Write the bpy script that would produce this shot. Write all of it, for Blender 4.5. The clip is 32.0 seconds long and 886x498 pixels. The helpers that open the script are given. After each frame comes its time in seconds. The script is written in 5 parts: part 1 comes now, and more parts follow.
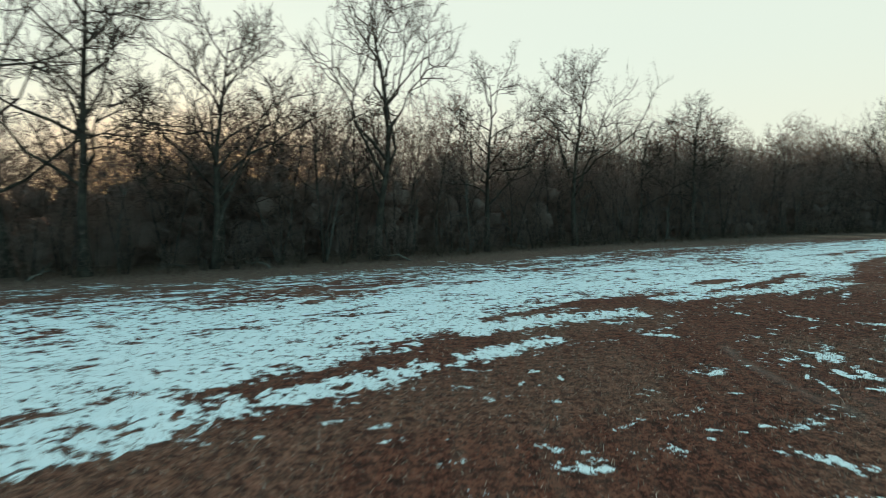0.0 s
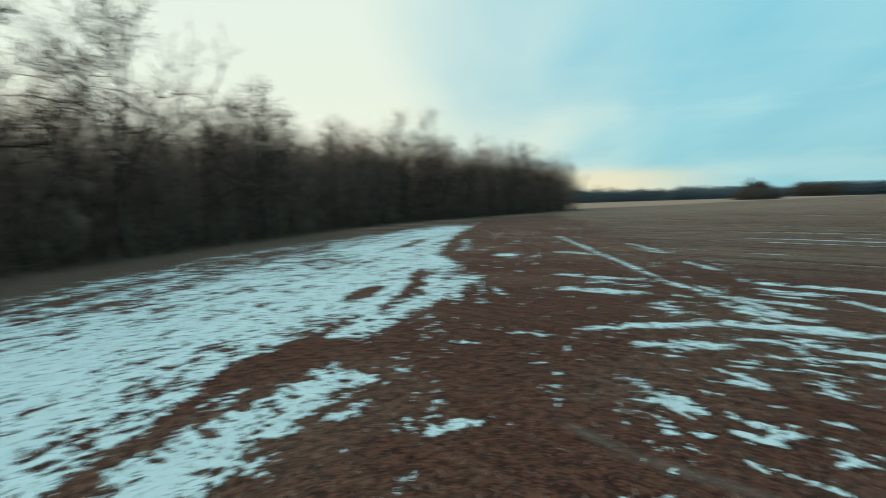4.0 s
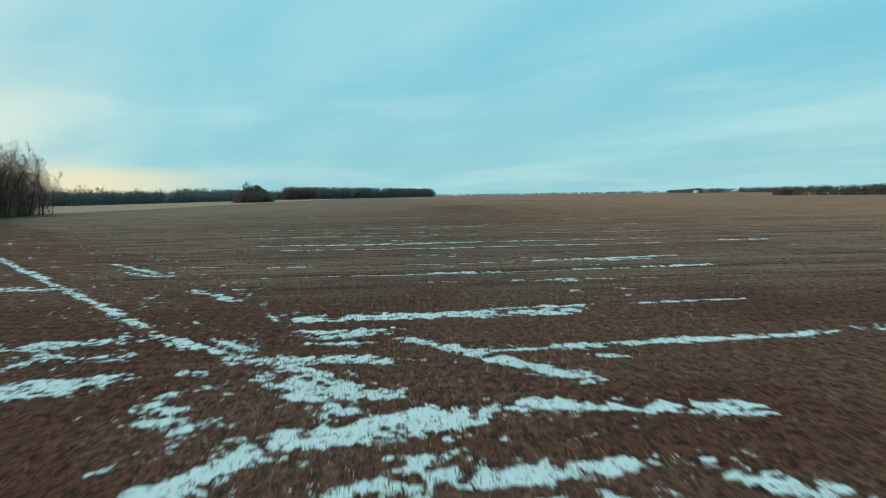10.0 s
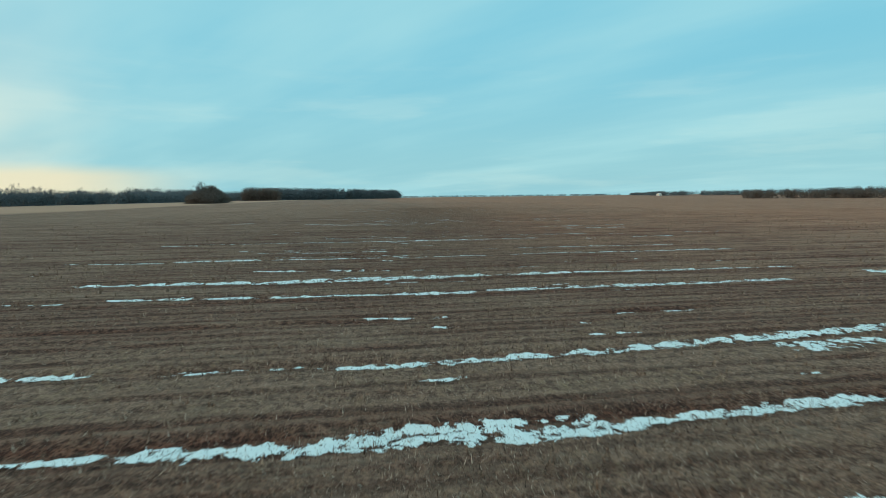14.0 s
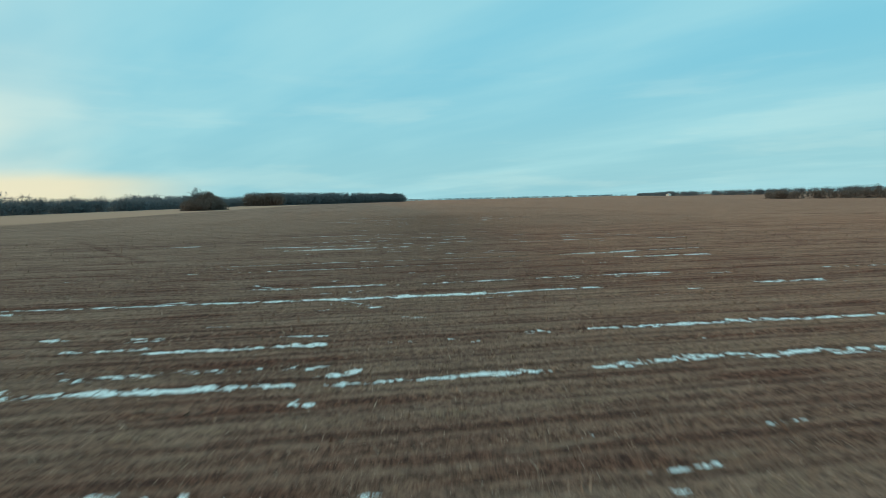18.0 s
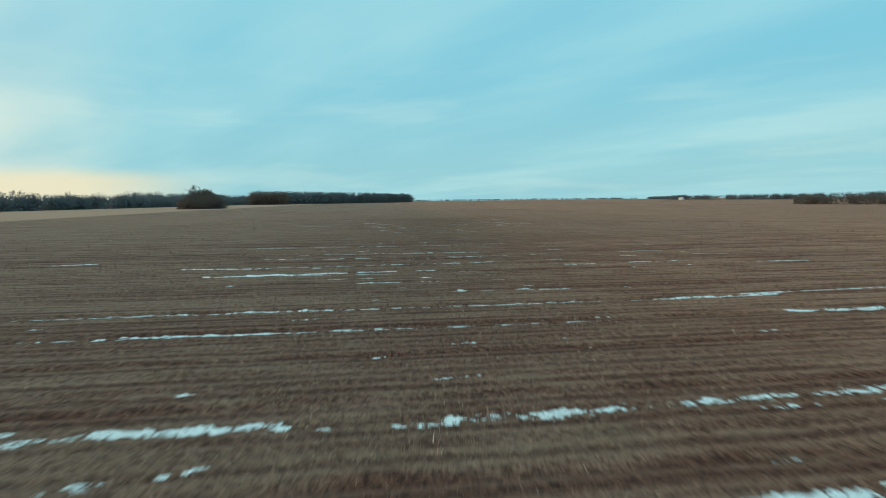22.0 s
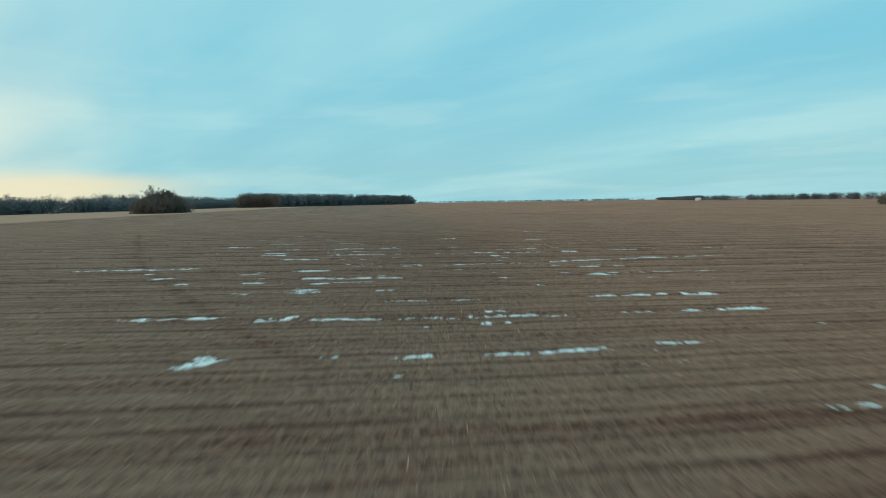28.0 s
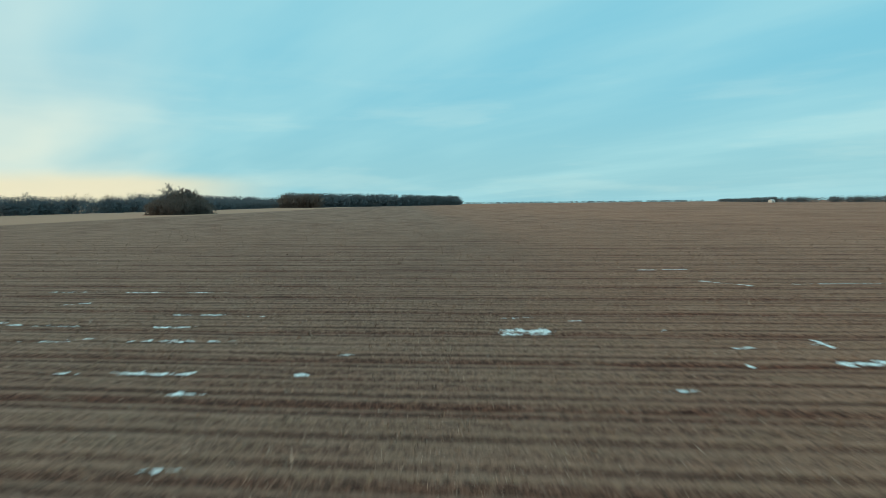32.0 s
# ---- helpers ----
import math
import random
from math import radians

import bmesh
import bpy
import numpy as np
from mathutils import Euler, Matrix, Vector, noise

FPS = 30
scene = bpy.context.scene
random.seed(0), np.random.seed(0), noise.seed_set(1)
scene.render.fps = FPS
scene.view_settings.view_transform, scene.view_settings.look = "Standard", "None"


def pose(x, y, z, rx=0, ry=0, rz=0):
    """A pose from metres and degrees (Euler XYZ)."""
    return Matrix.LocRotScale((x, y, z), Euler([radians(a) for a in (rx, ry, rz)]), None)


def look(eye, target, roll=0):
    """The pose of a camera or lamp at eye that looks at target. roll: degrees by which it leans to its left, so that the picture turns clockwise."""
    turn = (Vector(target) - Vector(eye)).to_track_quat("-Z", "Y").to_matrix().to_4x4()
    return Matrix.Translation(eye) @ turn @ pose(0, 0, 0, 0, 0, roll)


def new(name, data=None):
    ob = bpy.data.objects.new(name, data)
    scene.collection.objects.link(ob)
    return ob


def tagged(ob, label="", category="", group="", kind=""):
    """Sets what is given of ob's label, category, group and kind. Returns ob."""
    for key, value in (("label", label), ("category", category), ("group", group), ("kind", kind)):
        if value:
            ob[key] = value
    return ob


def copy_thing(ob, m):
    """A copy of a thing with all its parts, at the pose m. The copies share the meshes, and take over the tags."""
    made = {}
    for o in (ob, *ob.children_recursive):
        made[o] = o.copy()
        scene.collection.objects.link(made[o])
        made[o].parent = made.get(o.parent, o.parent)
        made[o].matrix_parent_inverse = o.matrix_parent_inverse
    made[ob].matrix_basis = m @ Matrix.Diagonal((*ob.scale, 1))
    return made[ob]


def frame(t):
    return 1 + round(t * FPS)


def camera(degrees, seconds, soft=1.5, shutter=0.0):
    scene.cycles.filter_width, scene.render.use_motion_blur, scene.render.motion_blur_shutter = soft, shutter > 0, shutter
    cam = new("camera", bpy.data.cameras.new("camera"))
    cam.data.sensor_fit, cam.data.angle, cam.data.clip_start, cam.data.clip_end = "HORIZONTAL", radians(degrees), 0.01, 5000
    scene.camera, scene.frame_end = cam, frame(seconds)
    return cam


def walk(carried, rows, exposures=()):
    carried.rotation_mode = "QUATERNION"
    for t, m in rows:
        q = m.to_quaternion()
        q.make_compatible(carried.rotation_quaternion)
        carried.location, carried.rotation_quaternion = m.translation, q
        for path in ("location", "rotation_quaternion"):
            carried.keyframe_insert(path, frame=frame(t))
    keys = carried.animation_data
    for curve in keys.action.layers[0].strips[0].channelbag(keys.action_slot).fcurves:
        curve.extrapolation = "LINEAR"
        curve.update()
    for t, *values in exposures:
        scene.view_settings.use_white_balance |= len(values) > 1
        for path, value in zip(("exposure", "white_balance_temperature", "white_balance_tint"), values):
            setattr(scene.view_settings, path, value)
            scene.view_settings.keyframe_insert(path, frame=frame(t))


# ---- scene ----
# Camera: a low drone flight from the wood's edge out over the field.
PATH = [
    (0, (-0.07, -0.029, 4.815), (-0.036, 1.966, 4.668), -0.1),
    (0.5, (-0.047, 1.809, 4.819), (0.122, 3.796, 4.673), -0.3),
    (1, (-0.177, 3.555, 4.836), (0.116, 5.528, 4.689), -0.4),
    (1.5, (-0.241, 5.547, 4.792), (0.112, 7.509, 4.643), -0.4),
    (2, (-0.182, 7.254, 4.763), (0.286, 9.193, 4.612), -0.5),
    (2.5, (-0.065, 8.941, 4.754), (0.588, 10.826, 4.604), -0.9),
    (3, (0.162, 10.547, 4.685), (1.011, 12.352, 4.537), -1.3),
    (3.5, (0.333, 12.065, 4.734), (1.455, 13.713, 4.579), -1.6),
    (4, (0.381, 12.936, 4.677), (1.852, 14.28, 4.505), -1.3),
    (4.5, (0.301, 13.193, 4.641), (2.037, 14.17, 4.458), -1.1),
    (6.5, (0.702, 13.626, 4.55), (2.51, 14.462, 4.362), -1.3),
    (7, (1.428, 14.092, 4.556), (3.236, 14.926, 4.367), -1.3),
    (7.5, (2.726, 14.714, 4.592), (4.647, 15.236, 4.396), -1.6),
    (8, (4.043, 15.532, 4.581), (6.027, 15.385, 4.375), -0.9),
    (8.5, (5.562, 16.034, 4.627), (7.541, 15.826, 4.422), -1.1),
    (9, (7.205, 16.315, 4.679), (9.183, 16.096, 4.478), -1.0),
    (9.5, (9.258, 16.532, 4.675), (11.235, 16.301, 4.478), -0.9),
    (10, (11.475, 16.541, 4.754), (13.451, 16.305, 4.557), -0.9),
    (10.5, (14.455, 16.433, 4.87), (16.43, 16.187, 4.671), -0.9),
    (11, (17.553, 16.204, 4.887), (19.527, 15.956, 4.691), -1.0),
    (11.5, (21.276, 15.896, 4.967), (23.251, 15.647, 4.771), -1.0),
    (12, (25.254, 15.478, 4.962), (27.228, 15.224, 4.767), -0.8),
    (12.5, (28.879, 14.966, 5.034), (30.852, 14.702, 4.842), -0.9),
    (13, (31.454, 14.658, 4.974), (33.413, 14.307, 4.781), -0.8),
    (13.5, (32.76, 14.472, 4.821), (34.717, 14.109, 4.629), -0.6),
    (15.5, (40.093, 13.107, 4.67), (42.055, 12.772, 4.476), -1.0),
    (16, (43.073, 12.607, 4.715), (45.035, 12.271, 4.522), -1.1),
    (16.5, (46.596, 11.895, 4.843), (48.558, 11.555, 4.652), -1.0),
    (17, (50.311, 11.081, 5.444), (52.273, 10.739, 5.257), -1.2),
    (17.5, (54.228, 10.219, 5.811), (56.19, 9.879, 5.625), -1.3),
    (18, (58.345, 9.349, 6.111), (60.307, 9.011, 5.928), -1.3),
    (18.5, (62.313, 8.564, 6.371), (64.276, 8.228, 6.191), -1.1),
    (19, (65.257, 8.016, 6.507), (67.22, 7.676, 6.33), -1.0),
    (19.5, (66.855, 7.692, 6.42), (68.818, 7.352, 6.24), -1.0),
    (20, (68.795, 7.364, 6.346), (70.758, 7.029, 6.165), -1.0),
    (20.5, (71.504, 6.946, 6.25), (73.469, 6.617, 6.07), -0.9),
    (21, (74.869, 6.397, 6.208), (76.835, 6.075, 6.028), -0.7),
    (21.5, (78.717, 5.752, 6.116), (80.684, 5.436, 5.936), -0.7),
    (22, (83.044, 4.989, 6.063), (85.011, 4.677, 5.884), -0.6),
    (22.5, (87.698, 4.166, 6.051), (89.67, 3.891, 5.873), -0.6),
    (23, (92.595, 3.303, 6.097), (94.567, 3.025, 5.92), -0.7),
    (23.5, (97.782, 2.411, 6.254), (99.754, 2.127, 6.076), -0.7),
    (24, (103.436, 1.457, 6.241), (105.407, 1.171, 6.061), -0.7),
    (24.5, (109.901, 0.384, 6.107), (111.872, 0.096, 5.928), -0.8),
    (25, (116.923, -0.728, 6.049), (118.894, -1.018, 5.871), -0.8),
    (25.5, (124.489, -1.946, 6.048), (126.459, -2.24, 5.871), -0.8),
    (26, (132.439, -3.258, 5.967), (134.409, -3.552, 5.79), -1.0),
    (26.5, (140.568, -4.571, 5.929), (142.538, -4.868, 5.754), -1.0),
    (28.5, (173.068, -10.085, 6.012), (175.038, -10.385, 5.84), -0.8),
    (29, (181.475, -11.287, 6.047), (183.449, -11.564, 5.877), -0.8),
    (29.5, (190.539, -12.739, 6.113), (192.518, -12.973, 5.946), -0.8),
    (30, (198.484, -13.884, 6.146), (200.463, -14.116, 5.98), -0.8),
    (30.5, (206.828, -15.057, 6.242), (208.812, -15.255, 6.077), -0.8),
    (31, (213.612, -15.929, 6.351), (215.595, -16.123, 6.184), -0.9),
    (31.5, (220.365, -16.574, 6.422), (222.352, -16.738, 6.256), -0.7),
    (32, (226.196, -17.115, 6.497), (228.184, -17.244, 6.329), -0.6),
]
cam = camera(78.5, 32.0, 0.5, 0.8)
walk(cam, [(t, look(eye, target, roll)) for t, eye, target, roll in PATH])

# ---------------------------------------------------------------- light
SUN_AZ = radians(112)      # direction of the sunset, counted from +x towards +y
SUN_EL = radians(5)
world = bpy.data.worlds.new("evening_sky")
scene.world = world
world.use_nodes = True


class Nodes:
    """Short hand for building node trees."""

    def __init__(self, tree):
        self.tree = tree

    def add(self, kind, **settings):
        n = self.tree.nodes.new(kind)
        for key, value in settings.items():
            if key == "data_type":
                n.data_type = value
            elif key == "operation":
                n.operation = value
            elif key == "sky_type":
                n.sky_type = value
            elif key == "attribute_name":
                n.attribute_name = value
            elif key == "blend_type":
                n.blend_type = value
        return n

    def link(self, a, b):
        self.tree.links.new(a, b)

    def math(self, op, a, b=0.0, c=None, clamp=False):
        n = self.add("ShaderNodeMath", operation=op)
        n.use_clamp = clamp
        for i, v in enumerate((a, b) if c is None else (a, b, c)):
            if isinstance(v, (int, float)):
                n.inputs[i].default_value = v
            else:
                self.link(v, n.inputs[i])
        return n.outputs[0]

    def mix(self, f, a, b):
        n = self.add("ShaderNodeMix", data_type="RGBA")
        for sock, v in ((n.inputs[0], f), (n.inputs[6], a), (n.inputs[7], b)):
            if isinstance(v, (int, float)):
                sock.default_value = v
            elif isinstance(v, tuple):
                sock.default_value = (*v, 1)
            else:
                self.link(v, sock)
        return n.outputs[2]

    def noise(self, vector, scale, detail=4.0, rough=0.55):
        n = self.add("ShaderNodeTexNoise")
        n.inputs["Scale"].default_value = scale
        n.inputs["Detail"].default_value = detail
        n.inputs["Roughness"].default_value = rough
        if vector is not None:
            self.link(vector, n.inputs["Vector"])
        return n.outputs["Fac"]

    def span(self, v, a, b, c=0.0, d=1.0):
        n = self.add("ShaderNodeMapRange")
        n.interpolation_type = "SMOOTHSTEP"
        self.link(v, n.inputs[0])
        for i, x in enumerate((a, b, c, d)):
            n.inputs[i + 1].default_value = x
        return n.outputs[0]

    def combine(self, x, y, z):
        n = self.add("ShaderNodeCombineXYZ")
        for i, v in enumerate((x, y, z)):
            if isinstance(v, (int, float)):
                n.inputs[i].default_value = v
            else:
                self.link(v, n.inputs[i])
        return n.outputs[0]


W = Nodes(world.node_tree)
bg = world.node_tree.nodes["Background"]
coord = W.add("ShaderNodeTexCoord").outputs["Generated"]
sep = W.add("ShaderNodeSeparateXYZ")
W.link(coord, sep.inputs[0])
dx, dy, dz = sep.outputs
sky = W.add("ShaderNodeTexSky", sky_type="NISHITA")
sky.sun_disc = False
sky.sun_elevation, sky.sun_rotation = SUN_EL, radians(90) - SUN_AZ
# how near a direction lies to the sunset, 0 to 1
toward = W.math("ADD", W.math("MULTIPLY", dx, math.cos(SUN_AZ)), W.math("MULTIPLY", dy, math.sin(SUN_AZ)))
low = W.span(dz, 0.0, 0.30, 1.0, 0.0)
# stratus: noise on a flat cloud layer, drawn out along one heading
over = W.math("ADD", W.math("ABSOLUTE", dz), 0.10)
px, py = W.math("DIVIDE", dx, over), W.math("DIVIDE", dy, over)
along = W.math("ADD", W.math("MULTIPLY", px, 0.82), W.math("MULTIPLY", py, 0.57))
cross = W.math("SUBTRACT", W.math("MULTIPLY", py, 0.82), W.math("MULTIPLY", px, 0.57))
layer = W.combine(W.math("MULTIPLY", along, 0.35), cross, 0.0)
c1 = W.noise(layer, 0.45, 4.0, 0.45)
c2 = W.noise(layer, 1.6, 4.0, 0.5)
cloud = W.span(W.math("ADD", W.math("MULTIPLY", c1, 0.7), W.math("MULTIPLY", c2, 0.3)), 0.40, 0.68)
west = W.span(W.math("ADD", toward, W.math("MULTIPLY", W.math("SUBTRACT", c1, 0.5), 0.8)), -0.03, 0.40)
blue = W.mix(low, (0.185, 0.55, 0.70), (0.285, 0.595, 0.67))
pale = W.mix(W.math("MULTIPLY", cloud, 0.75), blue, (0.385, 0.71, 0.76))
cream = W.mix(low, (0.78, 0.87, 0.76), (0.84, 0.86, 0.70))
wisp = W.noise(W.combine(W.math("MULTIPLY", dx, 1.3), W.math("MULTIPLY", dy, 1.3), W.math("MULTIPLY", dz, 9.0)), 1.9, 5.0, 0.55)
wisp = W.math("MULTIPLY", W.span(wisp, 0.50, 0.66), W.span(dz, 0.30, 0.10))
pale = W.mix(W.math("MULTIPLY", wisp, 0.20), pale, (0.66, 0.86, 0.79))
stratus = W.mix(west, pale, cream)
# a clear, bright strip low in the west
rim = W.math("ADD", W.math("MULTIPLY", c1, 0.04), 0.026)
glow = W.math("MULTIPLY", W.span(toward, -0.20, 0.06), W.span(W.math("SUBTRACT", dz, rim), -0.014, 0.014, 1.0, 0.0))
stratus = W.mix(W.math("MULTIPLY", glow, 0.85), stratus, (0.83, 0.77, 0.54))
ember = W.math("MULTIPLY", W.span(toward, 0.75, 1.0), W.span(dz, 0.02, 0.22, 1.0, 0.0))
stratus = W.mix(W.math("MULTIPLY", ember, 0.45), stratus, (1.0, 0.70, 0.46))
core = W.math("MULTIPLY", W.span(toward, 0.955, 0.998), W.span(dz, 0.19, 0.05))
stratus = W.mix(W.math("MULTIPLY", core, 0.75), stratus, (1.0, 0.52, 0.22))
amount = W.add("ShaderNodeMix", data_type="RGBA", blend_type="ADD")
amount.inputs[0].default_value = 1.0
W.link(stratus, amount.inputs[6])
thin = W.add("ShaderNodeMix", data_type="RGBA", blend_type="MULTIPLY")
thin.inputs[0].default_value = 1.0
W.link(sky.outputs[0], thin.inputs[6])
thin.inputs[7].default_value = (0.012, 0.012, 0.012, 1)
W.link(thin.outputs[2], amount.inputs[7])
W.link(amount.outputs[2], bg.inputs[0])
bg.inputs[1].default_value = 1.0

lamp = bpy.data.lights.new("sun", "SUN")
lamp.energy, lamp.angle, lamp.color = 0.5, radians(15), (1.0, 0.66, 0.42)
sun = new("sun", lamp)
sun.matrix_world = look((0, 0, 50), (-math.cos(SUN_AZ) * 10, -math.sin(SUN_AZ) * 10, 50 - 10 * math.tan(SUN_EL)))

# ---------------------------------------------------------------- materials


def material(name, rough=0.9):
    m = bpy.data.materials.new(name)
    m.use_nodes = True
    n = Nodes(m.node_tree)
    shader = m.node_tree.nodes["Principled BSDF"]
    shader.inputs["Roughness"].default_value = rough
    shader.inputs["Specular IOR Level"].default_value = 0.15
    return m, n, shader


def bump(n, shader, height, strength, distance):
    b = n.add("ShaderNodeBump")
    b.inputs["Strength"].default_value = strength
    b.inputs["Distance"].default_value = distance
    n.link(height, b.inputs["Height"])
    n.link(b.outputs[0], shader.inputs["Normal"])


def soil_material():
    m, n, s = material("soil", 0.95)
    pos = n.add("ShaderNodeNewGeometry").outputs["Position"]
    bare = n.add("ShaderNodeAttribute", attribute_name="bare").outputs["Fac"]
    tan = n.add("ShaderNodeAttribute", attribute_name="tan").outputs["Fac"]
    warm = n.add("ShaderNodeAttribute", attribute_name="warm").outputs["Fac"]
    cover = n.add("ShaderNodeAttribute", attribute_name="cover").outputs["Fac"]
    pale = n.add("ShaderNodeAttribute", attribute_name="pale").outputs["Fac"]
    grain = n.noise(pos, 13.0, 4.0, 0.75)
    clod = n.noise(pos, 4.2, 4.0, 0.7)
    clump = n.noise(pos, 2.6, 5.0, 0.6)
    broad = n.noise(pos, 0.13, 4.0, 0.55)
    patch = n.noise(pos, 0.55, 4.0, 0.55)
    wet = n.mix(n.span(clump, 0.35, 0.65), (0.095, 0.029, 0.019), (0.205, 0.067, 0.042))
    mat = n.mix(n.span(clump, 0.33, 0.68), (0.155, 0.084, 0.061), (0.365, 0.212, 0.153))
    mat = n.mix(n.math("MULTIPLY", n.span(broad, 0.45, 0.66), 0.45), mat, (0.248, 0.125, 0.086))
    mat = n.mix(n.math("MULTIPLY", n.span(patch, 0.54, 0.70), 0.25), mat, (0.152, 0.115, 0.067))
    far = n.mix(n.span(broad, 0.35, 0.65), (0.365, 0.208, 0.150), (0.45, 0.268, 0.192))
    mat = n.mix(cover, mat, far)
    colour = n.mix(bare, mat, wet)
    colour = n.mix(n.math("MULTIPLY", n.span(grain, 0.52, 0.66), n.math("SUBTRACT", 0.80, n.math("MULTIPLY", bare, 0.42))), colour, n.mix(bare, (0.40, 0.265, 0.205), (0.34, 0.19, 0.14)))
    tuft = n.math("MULTIPLY", n.span(clod, 0.50, 0.60), n.math("SUBTRACT", 0.72, n.math("MULTIPLY", bare, 0.15)))
    blond = n.mix(n.span(patch, 0.4, 0.6), (0.46, 0.272, 0.192), (0.41, 0.265, 0.168))
    colour = n.mix(tuft, colour, n.mix(bare, blond, (0.235, 0.092, 0.060)))
    # crevice shade between clods and grains, painted in as near-black
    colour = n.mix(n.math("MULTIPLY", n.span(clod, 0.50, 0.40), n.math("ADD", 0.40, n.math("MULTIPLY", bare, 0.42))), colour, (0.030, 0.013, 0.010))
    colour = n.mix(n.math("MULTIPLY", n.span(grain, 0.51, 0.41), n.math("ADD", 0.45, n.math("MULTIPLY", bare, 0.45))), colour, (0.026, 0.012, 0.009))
    # drilled rows of stubble, nearly along y
    place = n.add("ShaderNodeSeparateXYZ")
    n.link(pos, place.inputs[0])
    px, py = place.outputs[0], place.outputs[1]
    lean = n.span(px, 165.0, 215.0, 0.045, 0.145)
    turn = n.math("ADD", n.math("SUBTRACT", py, 19.0), n.math("MULTIPLY", px, 0.16))
    across = n.math("SUBTRACT", px, n.math("MULTIPLY", lean, turn))
    drill = n.combine(across, n.math("MULTIPLY", py, 0.16), 0.0)
    rows = n.noise(drill, 1.9, 4.0, 0.65)
    swath = n.noise(n.combine(across, n.math("MULTIPLY", py, 0.05), 4.0), 0.62, 3.0, 0.6)
    drilled = n.math("SUBTRACT", 1.0, n.math("MULTIPLY", n.span(px, 44.0, 36.0), 0.8))
    colour = n.mix(n.math("MULTIPLY", n.math("MULTIPLY", n.span(rows, 0.47, 0.34), drilled), 0.42), colour, (0.069, 0.036, 0.028))
    colour = n.mix(n.math("MULTIPLY", n.math("MULTIPLY", n.span(rows, 0.54, 0.68), drilled), 0.45), colour, (0.368, 0.245, 0.181))
    colour = n.mix(n.math("MULTIPLY", n.math("MULTIPLY", n.span(swath, 0.47, 0.36), drilled), 0.16), colour, (0.085, 0.043, 0.033))
    colour = n.mix(n.math("MULTIPLY", n.math("MULTIPLY", n.span(swath, 0.53, 0.66), drilled), 0.16), colour, (0.40, 0.262, 0.195))
    # narrow furrows between the drill passes, open here and grown over there
    step = n.math("DIVIDE", n.math("ADD", across, n.math("SUBTRACT", n.math("MULTIPLY", clump, 0.30), 0.55)), 1.65)
    gap = n.math("MULTIPLY", n.math("ABSOLUTE", n.math("SUBTRACT", n.math("FRACT", step), 0.5)), 1.65)
    open_furrow = n.span(n.noise(n.combine(n.math("MULTIPLY", across, 0.6), n.math("MULTIPLY", py, 0.06), 9.0), 0.9, 3.0, 0.6), 0.42, 0.58)
    line = n.math("MULTIPLY", n.math("MULTIPLY", n.span(gap, 0.24, 0.06), drilled), n.math("ADD", 0.12, n.math("MULTIPLY", open_furrow, 0.70)))
    line = n.math("MULTIPLY", line, n.span(px, 90.0, 215.0, 0.50, 0.80))
    colour = n.mix(line, colour, (0.078, 0.040, 0.030))
    ridge = n.math("MULTIPLY", n.math("MULTIPLY", n.span(gap, 0.20, 0.30), n.span(gap, 0.60, 0.40)), drilled)
    colour = n.mix(n.math("MULTIPLY", ridge, n.span(px, 150.0, 225.0, 0.22, 0.42)), colour, (0.46, 0.285, 0.205))
    colour = n.mix(pale, colour, (0.239, 0.200, 0.178))
    mulch = n.mix(n.span(clump, 0.35, 0.65), (0.090, 0.050, 0.040), (0.19, 0.115, 0.090))
    fallen = n.add("ShaderNodeAttribute", attribute_name="litter").outputs["Fac"]
    colour = n.mix(n.math("MULTIPLY", fallen, 0.9), colour, n.mix(n.math("MULTIPLY", n.span(grain, 0.5, 0.62), 0.6), mulch, (0.276, 0.235, 0.184)))
    colour = n.mix(tan, colour, n.mix(broad, (0.515, 0.300, 0.221), (0.442, 0.265, 0.173)))
    tint = n.add("ShaderNodeMix", data_type="RGBA", blend_type="MULTIPLY")
    n.link(warm, tint.inputs[0])
    n.link(colour, tint.inputs[6])
    tint.inputs[7].default_value = (1.52, 1.17, 0.98, 1)
    colour = tint.outputs[2]
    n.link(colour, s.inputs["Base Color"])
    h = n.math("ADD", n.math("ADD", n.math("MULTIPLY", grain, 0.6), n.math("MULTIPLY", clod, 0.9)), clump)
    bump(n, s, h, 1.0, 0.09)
    return m


def straw_material(name, dark, mid_tone, odd_tone, light):
    m, n, s = material(name, 0.8)
    isl = n.add("ShaderNodeNewGeometry").outputs["Random Per Island"]
    ramp = n.add("ShaderNodeValToRGB")
    n.link(isl, ramp.inputs[0])
    e = ramp.color_ramp.elements
    e[0].position, e[0].color = 0.0, (*dark, 1)
    e[1].position, e[1].color = 1.0, (*light, 1)
    mid = ramp.color_ramp.elements.new(0.55)
    mid.color = (*mid_tone, 1)
    odd = ramp.color_ramp.elements.new(0.80)
    odd.color = (*odd_tone, 1)
    n.link(ramp.outputs[0], s.inputs["Base Color"])
    return m


